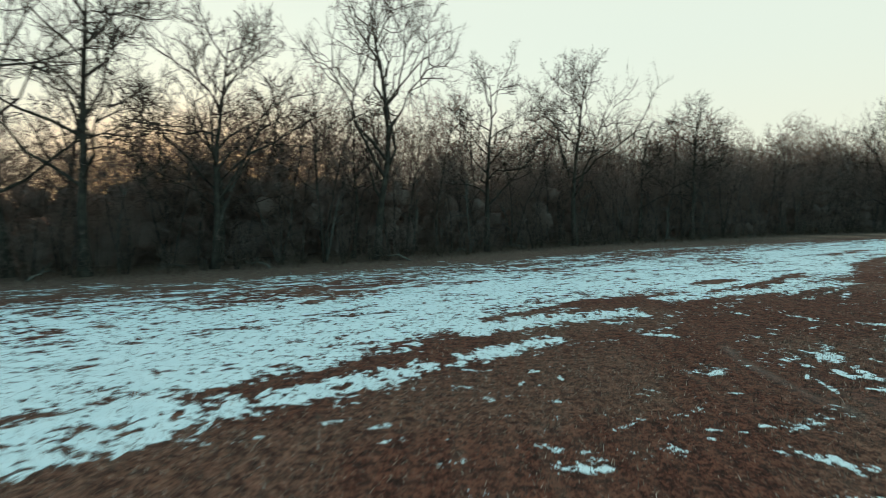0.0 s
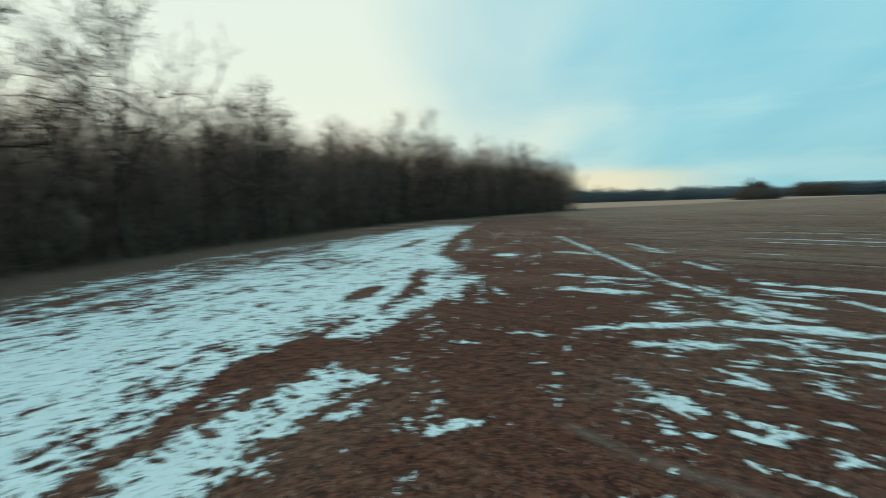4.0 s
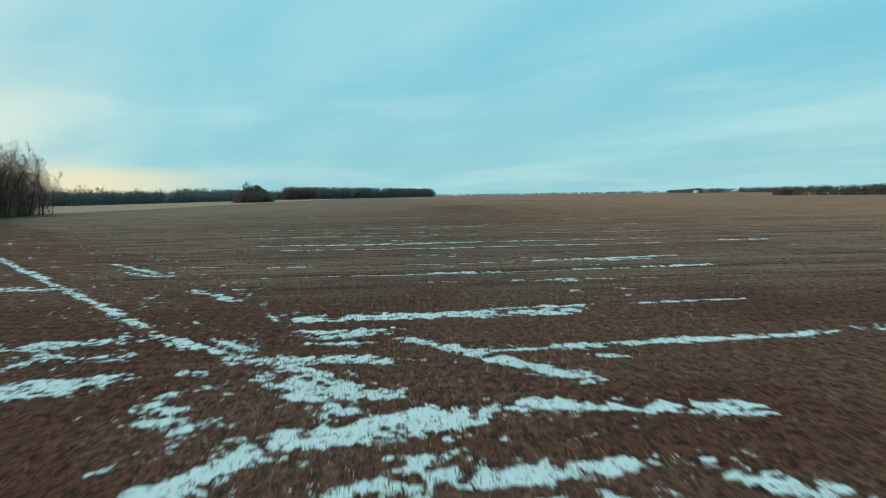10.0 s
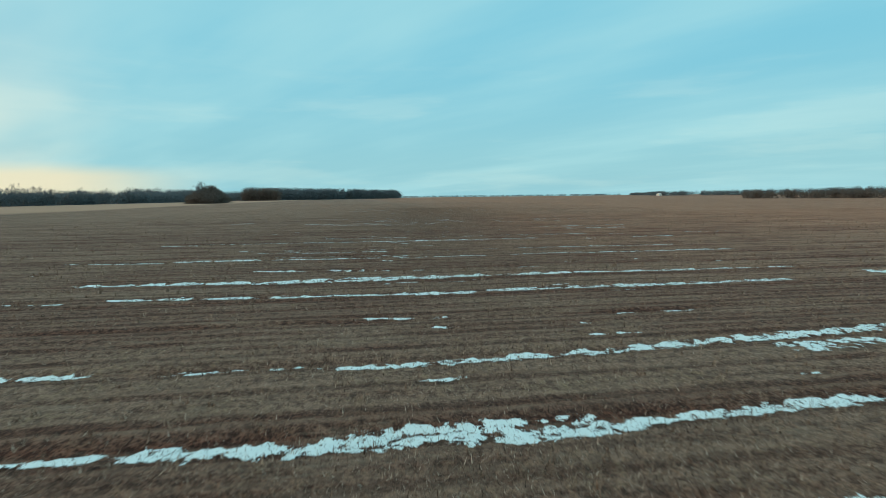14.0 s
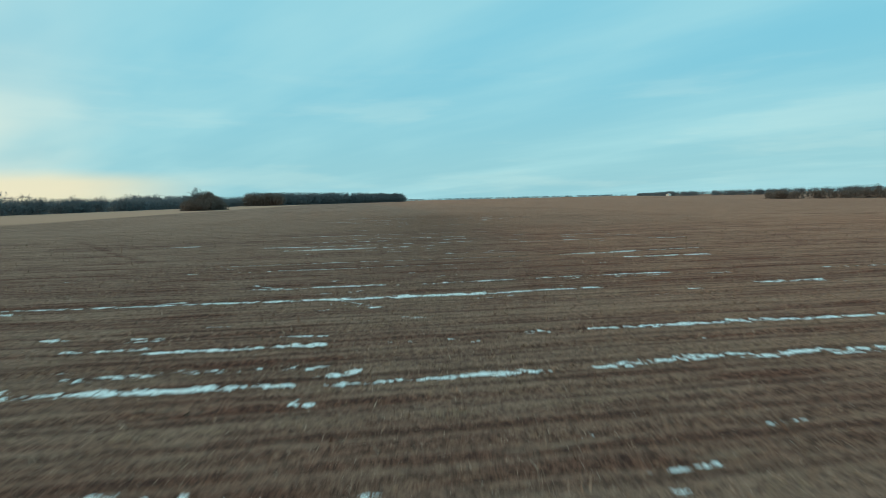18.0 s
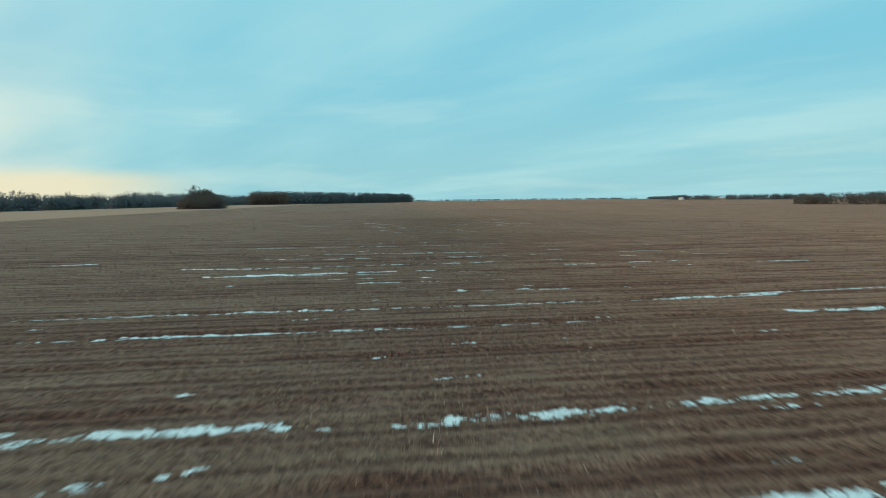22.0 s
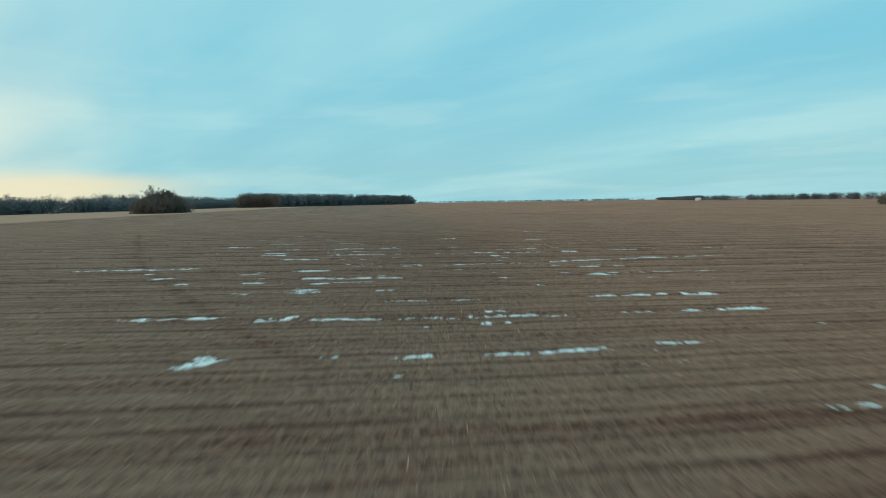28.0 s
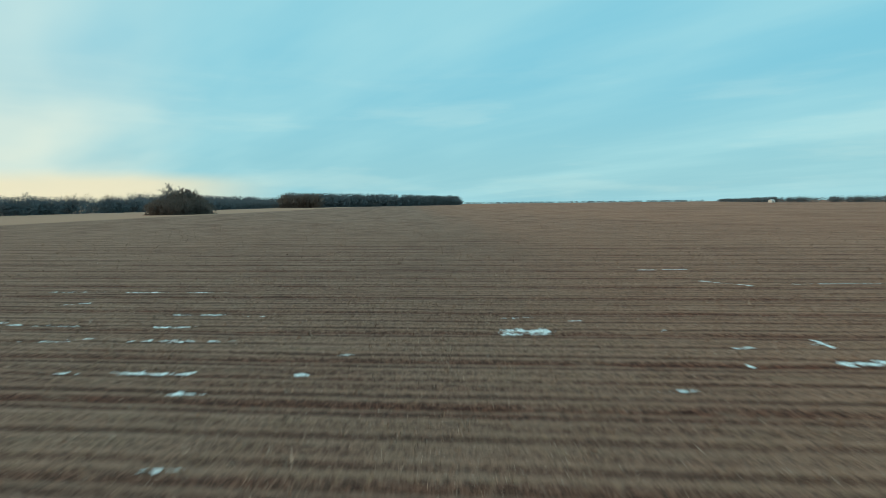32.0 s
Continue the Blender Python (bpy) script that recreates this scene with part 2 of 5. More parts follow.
def snow_material():
    m, n, s = material("old_snow", 0.55)
    pos = n.add("ShaderNodeNewGeometry").outputs["Position"]
    depth = n.add("ShaderNodeAttribute", attribute_name="depth").outputs["Fac"]
    a, b = n.noise(pos, 1.3, 5.0), n.noise(pos, 14.0, 5.0)
    c = n.mix(n.span(a, 0.3, 0.7), (0.84, 0.88, 0.88), (0.92, 0.95, 0.95))
    c = n.mix(n.math("MULTIPLY", n.span(b, 0.58, 0.75), 0.45), c, (0.40, 0.40, 0.39))
    n.link(c, s.inputs["Base Color"])
    s.inputs["Specular IOR Level"].default_value = 0.3
    # worn through where it is thin
    fine, coarse = n.noise(pos, 21.0, 3.0, 0.6), n.noise(pos, 4.2, 3.0, 0.6)
    left = n.math("ADD", n.math("MINIMUM", depth, 0.50), n.math("MULTIPLY", n.math("SUBTRACT", fine, 0.5), 2.2))
    left = n.math("ADD", left, n.math("MULTIPLY", n.math("SUBTRACT", coarse, 0.5), 3.6))
    n.link(n.span(left, -0.04, 0.08), s.inputs["Alpha"])
    bump(n, s, n.math("ADD", a, n.math("MULTIPLY", b, 0.4)), 0.7, 0.05)
    return m


def bark_material(name, dark, light):
    m, n, s = material(name, 0.9)
    pos = n.add("ShaderNodeTexCoord").outputs["Object"]
    rnd = n.add("ShaderNodeObjectInfo").outputs["Random"]
    f = n.span(n.noise(pos, 1.7, 5.0, 0.6), 0.3, 0.7)
    c = n.mix(f, dark, light)
    c = n.mix(n.math("MULTIPLY", rnd, 0.35), c, dark)
    n.link(c, s.inputs["Base Color"])
    bump(n, s, n.noise(pos, 30.0, 4.0), 0.5, 0.02)
    return m


def brush_material(name, ramp_colours):
    m, n, s = material(name, 0.95)
    isl = n.add("ShaderNodeNewGeometry").outputs["Random Per Island"]
    pos = n.add("ShaderNodeNewGeometry").outputs["Position"]
    f = n.math("ADD", n.math("MULTIPLY", isl, 0.7), n.math("MULTIPLY", n.noise(pos, 0.25, 3.0), 0.35))
    c = n.mix(n.span(f, 0.1, 0.6), ramp_colours[0], ramp_colours[1])
    c = n.mix(n.span(f, 0.55, 0.95), c, ramp_colours[2])
    n.link(c, s.inputs["Base Color"])
    # sprays of fine twigs scatter light to both sides
    through_light = n.add("ShaderNodeBsdfTranslucent")
    n.link(c, through_light.inputs["Color"])
    both = n.add("ShaderNodeMixShader")
    both.inputs[0].default_value = 0.45
    n.link(s.outputs[0], both.inputs[1])
    n.link(through_light.outputs[0], both.inputs[2])
    n.link(both.outputs[0], m.node_tree.nodes["Material Output"].inputs["Surface"])
    return m


SOIL = soil_material()
STRAW = straw_material("straw", (0.055, 0.030, 0.022), (0.205, 0.120, 0.090), (0.250, 0.152, 0.104), (0.66, 0.47, 0.37))
STUBBLE = straw_material("stubble", (0.150, 0.085, 0.062), (0.33, 0.205, 0.152), (0.38, 0.240, 0.168), (0.68, 0.48, 0.37))
SNOW = snow_material()
BARK = bark_material("bark", (0.040, 0.027, 0.020), (0.115, 0.085, 0.062))
TWIG = bark_material("twig_bark", (0.045, 0.030, 0.022), (0.100, 0.068, 0.048))
THICKET = brush_material("thicket_twigs", ((0.175, 0.110, 0.090), (0.345, 0.220, 0.178), (0.48, 0.315, 0.250)))
WEEDS = brush_material("dead_weeds", ((0.090, 0.052, 0.038), (0.19, 0.115, 0.080), (0.28, 0.19, 0.125)))
# distance haze is put into this twig colour: paler and bluer than bark
HAZEWOOD = brush_material("hazed_winter_wood", ((0.150, 0.178, 0.200), (0.165, 0.188, 0.205), (0.180, 0.194, 0.202)))
REDWOOD = brush_material("russet_wood", ((0.145, 0.122, 0.110), (0.180, 0.148, 0.130), (0.215, 0.175, 0.152)))

# ---------------------------------------------------------------- noise and meshes


def lattice(ix, iy, seed):
    h = np.sin(ix * 127.1 + iy * 311.7 + seed * 74.7) * 43758.5453
    return h - np.floor(h)


def vnoise(x, y, seed=0):
    ix, iy = np.floor(x), np.floor(y)
    fx, fy = x - ix, y - iy
    fx, fy = fx * fx * (3 - 2 * fx), fy * fy * (3 - 2 * fy)
    a, b = lattice(ix, iy, seed), lattice(ix + 1, iy, seed)
    c, d = lattice(ix, iy + 1, seed), lattice(ix + 1, iy + 1, seed)
    return (a * (1 - fx) + b * fx) * (1 - fy) + (c * (1 - fx) + d * fx) * fy


def fnoise(x, y, seed=0, octaves=3):
    total, size, norm = 0.0, 1.0, 0.0
    for o in range(octaves):
        total = total + size * vnoise(x * 2**o, y * 2**o, seed + 13 * o)
        norm += size
        size *= 0.5
    return total / norm


def smooth(a, b, x):
    t = np.clip((x - a) / (b - a), 0, 1)
    return t * t * (3 - 2 * t)


def mesh_of(name, verts, faces, mat, sides):
    """A mesh from numpy arrays: verts (n, 3), faces (m, sides)."""
    me = bpy.data.meshes.new(name)
    verts, faces = np.asarray(verts, np.float32), np.asarray(faces, np.int32)
    me.vertices.add(len(verts))
    me.vertices.foreach_set("co", verts.ravel())
    me.loops.add(faces.size)
    me.loops.foreach_set("vertex_index", faces.ravel())
    me.polygons.add(len(faces))
    me.polygons.foreach_set("loop_start", np.arange(0, faces.size, sides, dtype=np.int32))
    me.update(calc_edges=True)
    me.materials.append(mat)
    return me


def smooth_shade(me):
    me.polygons.foreach_set("use_smooth", np.ones(len(me.polygons), bool))
    return me


def put(name, me, parent=None, label=""):
    ob = new(name, me)
    if parent is not None:
        ob.parent = parent
    if label:
        tagged(ob, label)
    return ob


# ---------------------------------------------------------------- the lie of the land
FOOT = ((-70, 8), (-29, 37), (-7, 50), (12, 66), (31, 77), (59, 94), (100, 111), (150, 119), (236, 137))


def off_line(x, y, line):
    """Distance from a line of corners."""
    best = np.full(np.shape(x), 1e9)
    for (x0, y0), (x1, y1) in zip(line, line[1:]):
        ux, uy = x1 - x0, y1 - y0
        t = np.clip(((x - x0) * ux + (y - y0) * uy) / (ux * ux + uy * uy), 0, 1)
        best = np.minimum(best, np.hypot(x - x0 - t * ux, y - y0 - t * uy))
    return best


def litter(x, y):
    """Dead leaves and weeds round the foot of the wood."""
    return smooth(15, 8, off_line(x, y, FOOT) + 5 * (fnoise(x * 0.2, y * 0.2, 66) - 0.5))


def row_slope(x):
    return 0.045 + 0.10 * smooth(165, 215, x)


def row_across(x, y):
    """Distance across the drilled rows, which run nearly along y and swing round towards the far end."""
    return x - row_slope(x) * (y - (19 - 0.16 * x))


def in_field(x, y):
    """0 on the driven headland beside the wood, 1 on the drilled field."""
    edge = 37 + 1.4 * np.maximum(y - 22, 0) + 3 * (fnoise(y * 0.15, y * 0 + 3.3, 5) - 0.5)
    return smooth(-10, 9, x - edge)


def furrow(x, y):
    u = row_across(x, y)
    wob = 0.5 * (fnoise(y * 0.12, u * 0.2, 21) - 0.5)
    d = (u + wob - 44.7 + 2.475) % 4.95 - 2.475
    d2 = (u + wob * 0.6 - 0.4) % 1.65 - 0.825
    return np.exp(-((d / 0.38) ** 2)), np.exp(-((d2 / 0.25) ** 2))


def relief(x, y):
    f = in_field(x, y)
    big, small = furrow(x, y)
    near = smooth(500, 250, np.abs(x)) * smooth(260, 120, np.abs(y))
    z = -0.07 * big * f - (0.022 + 0.01 * smooth(200, 225, x)) * small * f
    z = z + 0.05 * (fnoise(x * 0.45, y * 0.45, 2) - 0.5) + 0.10 * (fnoise(x * 0.06, y * 0.06, 9) - 0.5)
    return z * near


def bareness(x, y):
    """How far the wet red soil shows through the stubble mat."""
    f = in_field(x, y)
    u = row_across(x, y)
    big, small = furrow(x, y)
    band = fnoise(u * 0.42, y * 0.018, 31, 3)
    patch = fnoise(x * 0.16, y * 0.11, 17, 3)
    fine = fnoise(u * 1.3, y * 0.22, 41, 3)
    field = smooth(0.46, 0.56, -0.045 * smooth(130, 180, x) + 0.38 * band + 0.17 * patch + 0.47 * fine) * (0.56 - 0.24 * smooth(150, 190, x)) + (0.50 + 0.35 * smooth(200, 225, x)) * big + (0.32 + 0.10 * smooth(200, 225, x)) * small
    head = 0.70 + 0.55 * smooth(0.35, 0.65, fnoise(x * 0.22, y * 0.22, 51, 4))
    far = 1 - 0.35 * cover(x, y)
    return np.clip(field * far * f + head * (1 - f), 0, 1)


def way_y(x):
    return np.interp(x, [-20, 0, 10, 40, 230, 300], [12, 14, 17, 13, -17.5, -27])


def cover(x, y):
    """The closed mat of pale stubble away from the trodden middle of the field."""
    pale = 0.8 * smooth(176, 188, x) * smooth(228, 212, x)
    return np.maximum(0.30 + 0.55 * smooth(12, 90, np.abs(y - way_y(x)) + np.maximum(x - 280, 0)), 0.6 * pale) * in_field(x, y)


def sandy(x, y):
    """Old wheel ruts of grey washed-out soil on the headland."""
    rut = np.abs(x - 9.6 - 0.05 * (y - 15.2) ** 2)
    first = np.exp(-((rut / 0.16) ** 2)) * smooth(10.5, 11.5, y) * smooth(19.5, 18.5, y)
    second = np.exp(-(((x - 10.8) / 0.16) ** 2)) * smooth(11.5, 12.3, y) * smooth(16, 15, y)
    patchy = smooth(0.30, 0.55, fnoise(x * 1.6, y * 1.6, 96, 3))
    return 0.45 * np.maximum(first, second) * patchy


def tan_zone(x, y):
    """The pale grass field beyond the end of the wood."""
    edge = 137 - 0.035 * (x - 300) + 3 * (fnoise(x * 0.03, y * 0, 61) - 0.5)
    track = off_line(x, y, ((45, 81), (61, 88.5), (102, 105), (152, 113), (238, 131))) + 1.5 * (fnoise(x * 0.1, y * 0.1, 62) - 0.5)
    return np.maximum(smooth(-2, 3, y - edge) * smooth(225, 240, x), 0.55 * smooth(2.6, 1.0, track) * smooth(45, 75, x))


def warm_zone(x, y):
    side = y - way_y(x) + 14 * (fnoise(x * 0.02, y * 0.02, 71) - 0.5)
    return (0.55 * smooth(4, -20, side) * (1 - 0.35 * smooth(155, 185, x)) + 0.25 * smooth(-28, -100, side)) * smooth(30, 120, x) + 0.35 * (1 - in_field(x, y)) * smooth(150, 60, x)


def dark_lines(x, y):
    """Ditches beside the warm field and curving wheel tracks."""
    wob = 0.8 * (fnoise(x * 0.3, y * 0.3, 73) - 0.5)
    ditch = off_line(x, y, ((222, -60), (209, -86), (194, -110), (180, -123), (150, -150)))
    ditch = np.minimum(ditch, off_line(x, y, ((450, -76), (414, -84), (390, -93), (365, -105), (344, -127), (330, -150))))
    wheel = off_line(x, y, ((290, 38), (234, 17.5), (214, 8.7), (202, 2.5), (194, -1.7), (187, -5.6), (184.5, -7.2)))
    wheel = np.minimum(wheel, off_line(x, y, ((179, 65), (132, 38), (122, 31.5))))
    return 0.8 * np.exp(-(((ditch + wob) / 1.3) ** 2)) + 0.65 * np.exp(-(((wheel + 0.4 * wob) / 0.32) ** 2))


def growing(start, step, grow, limit):
    out, v = [], start
    while abs(v) < limit:
        v += step
        step *= grow
        out.append(v)
    return out


gx = np.array(growing(-26, -0.5, 1.14, 4600)[::-1] + list(np.arange(-26, 335, 0.33)) + growing(335, 0.5, 1.07, 4600))
gy = np.array(growing(-46, -0.8, 1.10, 4600)[::-1] + list(np.arange(-46, 47, 0.9)) + growing(46.4, 0.9, 1.11, 4600))
GX, GY = np.meshgrid(gx, gy, indexing="ij")
GZ = relief(GX, GY)


def ground_z(x, y):
    """Height of the ground sheet, between its own vertices."""
    i = np.clip(np.searchsorted(gx, x) - 1, 0, len(gx) - 2)
    j = np.clip(np.searchsorted(gy, y) - 1, 0, len(gy) - 2)
    fx, fy = (x - gx[i]) / (gx[i + 1] - gx[i]), (y - gy[j]) / (gy[j + 1] - gy[j])
    return (GZ[i, j] * (1 - fx) + GZ[i + 1, j] * fx) * (1 - fy) + (GZ[i, j + 1] * (1 - fx) + GZ[i + 1, j + 1] * fx) * fy


def grid_faces(nx, ny):
    i, j = np.meshgrid(np.arange(nx - 1), np.arange(ny - 1), indexing="ij")
    a = (i * ny + j).ravel()
    return np.stack([a, a + ny, a + ny + 1, a + 1], 1)


# ---------------------------------------------------------------- where the snow lies
drifts = []


def streak(x0, y0, x1, y1, width, fill):
    drifts.append((x0, y0, x1, y1, width, fill))


streak(0.7, 16.2, 1.5, 15.8, 0.36, 0.50)
streak(1.3, 14.5, 1.5, 14.6, 0.28, 0.80)
streak(2.0, 14.5, 2.6, 14.8, 0.47, 0.40)
streak(2.6, 9.7, 3.3, 9.8, 0.51, 0.80)
streak(6.9, 10.3, 8.3, 9.6, 0.51, 0.70)
streak(7.1, 22.7, 8.3, 22.6, 0.64, 0.70)
streak(7.8, 11.7, 9.2, 11.3, 0.43, 0.60)
streak(8.0, 20.3, 9.0, 20.4, 0.61, 0.70)
streak(8.1, 20.3, 9.1, 20.1, 0.58, 0.80)
streak(11.9, 28.4, 27.3, 35.0, 1.86, 0.90)
streak(13.7, 25.2, 14.7, 23.8, 0.55, 0.40)
streak(15.3, 16.7, 15.2, 15.5, 0.59, 0.60)
streak(15.8, 16.8, 15.4, 15.9, 0.38, 0.70)
streak(16.4, 15.2, 15.8, 14.5, 0.24, 0.40)
streak(16.2, 24.2, 16.5, 22.6, 0.60, 0.30)
streak(16.4, 19.2, 17.1, 17.2, 0.21, 0.90)
streak(17.0, 7.1, 16.5, 6.6, 0.47, 0.60)
streak(17.1, 17.2, 17.5, 14.1, 0.22, 0.70)
streak(17.2, 20.1, 18.0, 18.7, 0.46, 0.90)
streak(18.2, 14.8, 17.7, 13.5, 0.47, 0.40)
streak(17.9, 19.2, 18.9, 17.4, 0.70, 0.80)
streak(18.2, 16.3, 18.9, 14.5, 0.44, 0.80)
streak(18.2, 22.2, 20.0, 20.7, 0.65, 0.95)
streak(20.1, 10.9, 18.3, 9.2, 0.84, 0.80)
streak(19.1, 14.2, 19.1, 12.2, 0.34, 0.70)
streak(20.8, 5.3, 19.4, 3.6, 0.69, 0.90)
streak(19.6, 17.7, 21.0, 15.4, 0.42, 0.90)
streak(20.0, 20.7, 21.9, 18.8, 0.90, 0.95)
streak(20.1, 16.9, 20.2, 12.0, 0.64, 0.85)
streak(23.9, 30.8, 21.8, 28.3, 0.52, 0.60)
streak(21.9, 18.8, 23.1, 13.8, 1.16, 0.95)
streak(23.2, 13.5, 22.1, 8.2, 0.72, 0.95)
streak(23.7, 21.7, 22.9, 20.4, 0.84, 0.40)
streak(26.3, 20.0, 23.3, 17.2, 0.60, 0.90)
streak(27.1, 19.3, 23.8, 16.3, 0.54, 0.75)
streak(24.0, 21.7, 24.1, 20.9, 0.47, 0.70)
streak(26.1, 19.9, 24.0, 16.2, 1.08, 0.80)
streak(24.3, 22.1, 25.5, 21.7, 0.53, 0.40)
streak(26.8, 13.6, 24.4, 11.1, 0.63, 0.85)
streak(29.5, 15.9, 24.5, 11.1, 0.57, 0.85)
streak(25.5, 27.7, 26.2, 23.4, 1.05, 0.70)
streak(26.4, 10.3, 26.2, 9.4, 0.30, 0.60)
streak(26.2, 27.8, 26.5, 23.4, 0.74, 0.90)
streak(26.4, 23.8, 26.9, 23.5, 0.74, 0.50)
streak(26.6, 24.5, 26.7, 23.4, 0.80, 0.80)
streak(28.0, 21.2, 27.0, 16.1, 0.81, 0.80)
streak(31.0, 28.2, 27.2, 25.4, 0.56, 0.40)
streak(32.0, 25.0, 27.4, 20.3, 0.47, 0.80)
streak(29.6, 16.0, 27.5, 14.3, 0.43, 0.80)
streak(27.9, 0.3, 27.5, -2.9, 0.70, 0.80)
streak(27.6, 13.3, 27.6, 1.4, 0.60, 0.90)
streak(31.1, 27.7, 27.9, 25.4, 0.32, 0.50)
streak(28.2, 27.2, 29.1, 24.3, 1.29, 0.35)
streak(30.6, 22.4, 28.7, 20.5, 0.29, 0.70)
streak(29.4, 19.8, 29.1, 16.8, 0.57, 0.50)
streak(30.1, 18.7, 30.5, 16.1, 0.96, 0.60)
streak(30.3, 30.7, 30.9, 24.1, 0.95, 0.80)
streak(30.8, 19.6, 30.7, 16.1, 0.70, 0.70)
streak(30.8, 30.6, 30.8, 28.9, 0.94, 0.70)
streak(33.0, 20.0, 32.5, 8.4, 1.20, 0.85)
streak(43.7, 34.2, 32.7, 25.3, 0.42, 0.90)
streak(33.4, 5.8, 33.6, 0.3, 0.34, 0.70)
streak(33.5, 12.0, 33.6, 9.8, 0.59, 0.85)
streak(33.6, 9.8, 33.5, 7.7, 0.55, 0.85)
streak(36.9, 7.6, 36.9, 6.4, 0.37, 0.85)
streak(38.4, 24.3, 37.6, 23.1, 0.62, 0.90)
streak(40.6, 26.1, 37.8, 23.2, 0.49, 0.70)
streak(38.8, 41.6, 38.7, 39.8, 2.36, 0.80)
streak(40.6, 26.2, 40.8, 25.8, 1.21, 0.80)
streak(44.0, 38.5, 43.3, 34.1, 1.74, 0.60)
streak(43.5, 38.5, 43.5, 35.5, 1.40, 0.80)
streak(62.1, 49.1, 43.7, 34.2, 0.60, 0.90)
streak(55.4, 36.9, 46.9, 29.4, 0.53, 0.80)
streak(49.3, 33.0, 46.9, 30.1, 0.77, 0.80)
streak(48.2, 0.8, 48.3, -3.5, 1.18, 0.60)
streak(61.2, -16.9, 60.8, -22.4, 1.61, 0.60)
streak(40.6, 7.0, 40.0, 5.7, 0.87, 0.75)
streak(40.3, 8.3, 40.5, 6.9, 0.42, 0.70)
streak(40.5, 9.6, 40.5, 8.5, 0.23, 0.40)
streak(40.7, 11.0, 40.6, 10.5, 0.23, 0.60)
streak(41.2, 13.2, 40.8, 11.7, 0.35, 0.60)
streak(41.3, 14.1, 41.2, 13.7, 0.34, 0.70)
streak(44.5, 14.3, 44.1, 8.9, 1.10, 0.95)
streak(44.1, 8.9, 44.2, 5.9, 0.58, 0.90)
streak(44.1, 15.4, 44.6, 14.2, 0.46, 0.80)
streak(44.2, 5.9, 44.3, 0.5, 0.48, 0.90)
streak(44.7, 18.2, 44.3, 15.6, 0.69, 0.90)
streak(44.8, 21.3, 44.7, 18.2, 0.35, 0.80)
streak(47.6, 12.1, 47.6, 11.5, 0.26, 0.80)
streak(49.3, 14.7, 49.0, 11.2, 0.55, 0.90)
streak(49.1, 11.2, 49.8, -6.0, 0.61, 0.90)
streak(49.7, 16.9, 49.6, 15.7, 0.24, 0.50)
streak(49.7, 18.9, 49.7, 17.7, 0.28, 0.60)
streak(50.2, 24.4, 50.1, 21.5, 0.36, 0.90)
streak(51.1, 6.5, 50.9, 4.4, 0.22, 0.50)
streak(52.7, 5.7, 52.6, 5.4, 0.27, 0.90)
streak(53.3, 11.2, 53.1, 10.4, 0.39, 0.90)
streak(54.0, 1.7, 53.8, 0.1, 0.33, 0.60)
streak(54.1, 3.7, 54.0, 2.7, 0.22, 0.50)
streak(55.1, 12.2, 54.9, 10.4, 0.34, 0.60)
streak(55.3, 13.2, 55.2, 12.2, 0.38, 0.85)
streak(55.4, 14.0, 55.3, 13.2, 0.30, 0.50)
streak(59.9, -2.5, 59.8, -9.8, 0.63, 0.85)
streak(60.4, 7.0, 59.9, -2.5, 0.61, 0.90)
streak(61.0, 17.8, 60.1, 7.8, 0.57, 0.85)
streak(61.9, 25.3, 61.1, 18.6, 0.55, 0.80)
streak(62.0, 30.8, 61.4, 27.1, 0.30, 0.50)
streak(63.6, 12.3, 63.5, 12.0, 0.33, 0.80)
streak(63.7, 8.9, 63.8, 7.4, 0.45, 0.80)
streak(64.0, 11.3, 64.0, 10.2, 0.53, 0.80)
streak(64.7, -7.9, 64.6, -15.3, 0.49, 0.60)
streak(65.7, 8.3, 64.7, -7.9, 0.79, 0.85)
streak(65.9, 17.8, 65.5, 8.4, 1.33, 0.90)
streak(67.0, 28.7, 65.7, 17.8, 0.97, 0.85)
streak(70.4, 16.1, 68.9, 9.0, 0.56, 0.45)
streak(70.8, 20.3, 70.4, 16.7, 0.58, 0.80)
streak(75.1, 11.2, 75.0, 10.5, 0.48, 0.60)
streak(75.9, -8.5, 75.5, -18.4, 0.75, 0.85)
streak(76.4, 4.4, 76.1, 2.7, 0.57, 0.70)
streak(76.2, 1.1, 76.2, -1.1, 0.66, 0.80)
streak(76.5, 10.3, 76.2, 2.8, 0.47, 0.70)
streak(76.3, -1.2, 76.4, -5.2, 0.63, 0.80)
streak(77.7, 20.7, 76.8, 11.4, 0.63, 0.95)
streak(78.4, 34.4, 77.3, 27.4, 0.54, 0.70)
streak(77.5, 10.3, 77.9, 9.0, 0.67, 0.95)
streak(78.0, 27.0, 77.9, 21.2, 1.08, 0.90)
streak(79.2, 13.0, 78.4, 10.5, 0.52, 0.50)
streak(79.2, 16.3, 78.8, 13.5, 0.33, 0.55)
streak(79.0, 19.1, 79.4, 15.5, 0.59, 0.60)
streak(81.4, -3.0, 80.7, -16.7, 0.54, 0.70)
streak(81.5, -8.3, 81.3, -10.9, 0.49, 0.80)
streak(81.5, 5.6, 81.4, 5.0, 0.29, 0.40)
streak(81.6, -1.2, 81.4, -5.1, 0.31, 0.75)
streak(81.7, 8.1, 81.4, 6.9, 0.28, 0.40)
streak(81.8, 1.7, 81.5, 0.7, 0.52, 0.60)
streak(82.1, 14.3, 81.9, 10.5, 0.53, 0.95)
streak(82.4, 18.2, 82.1, 14.3, 0.43, 0.85)
streak(83.8, 12.2, 83.5, 10.7, 0.32, 0.90)
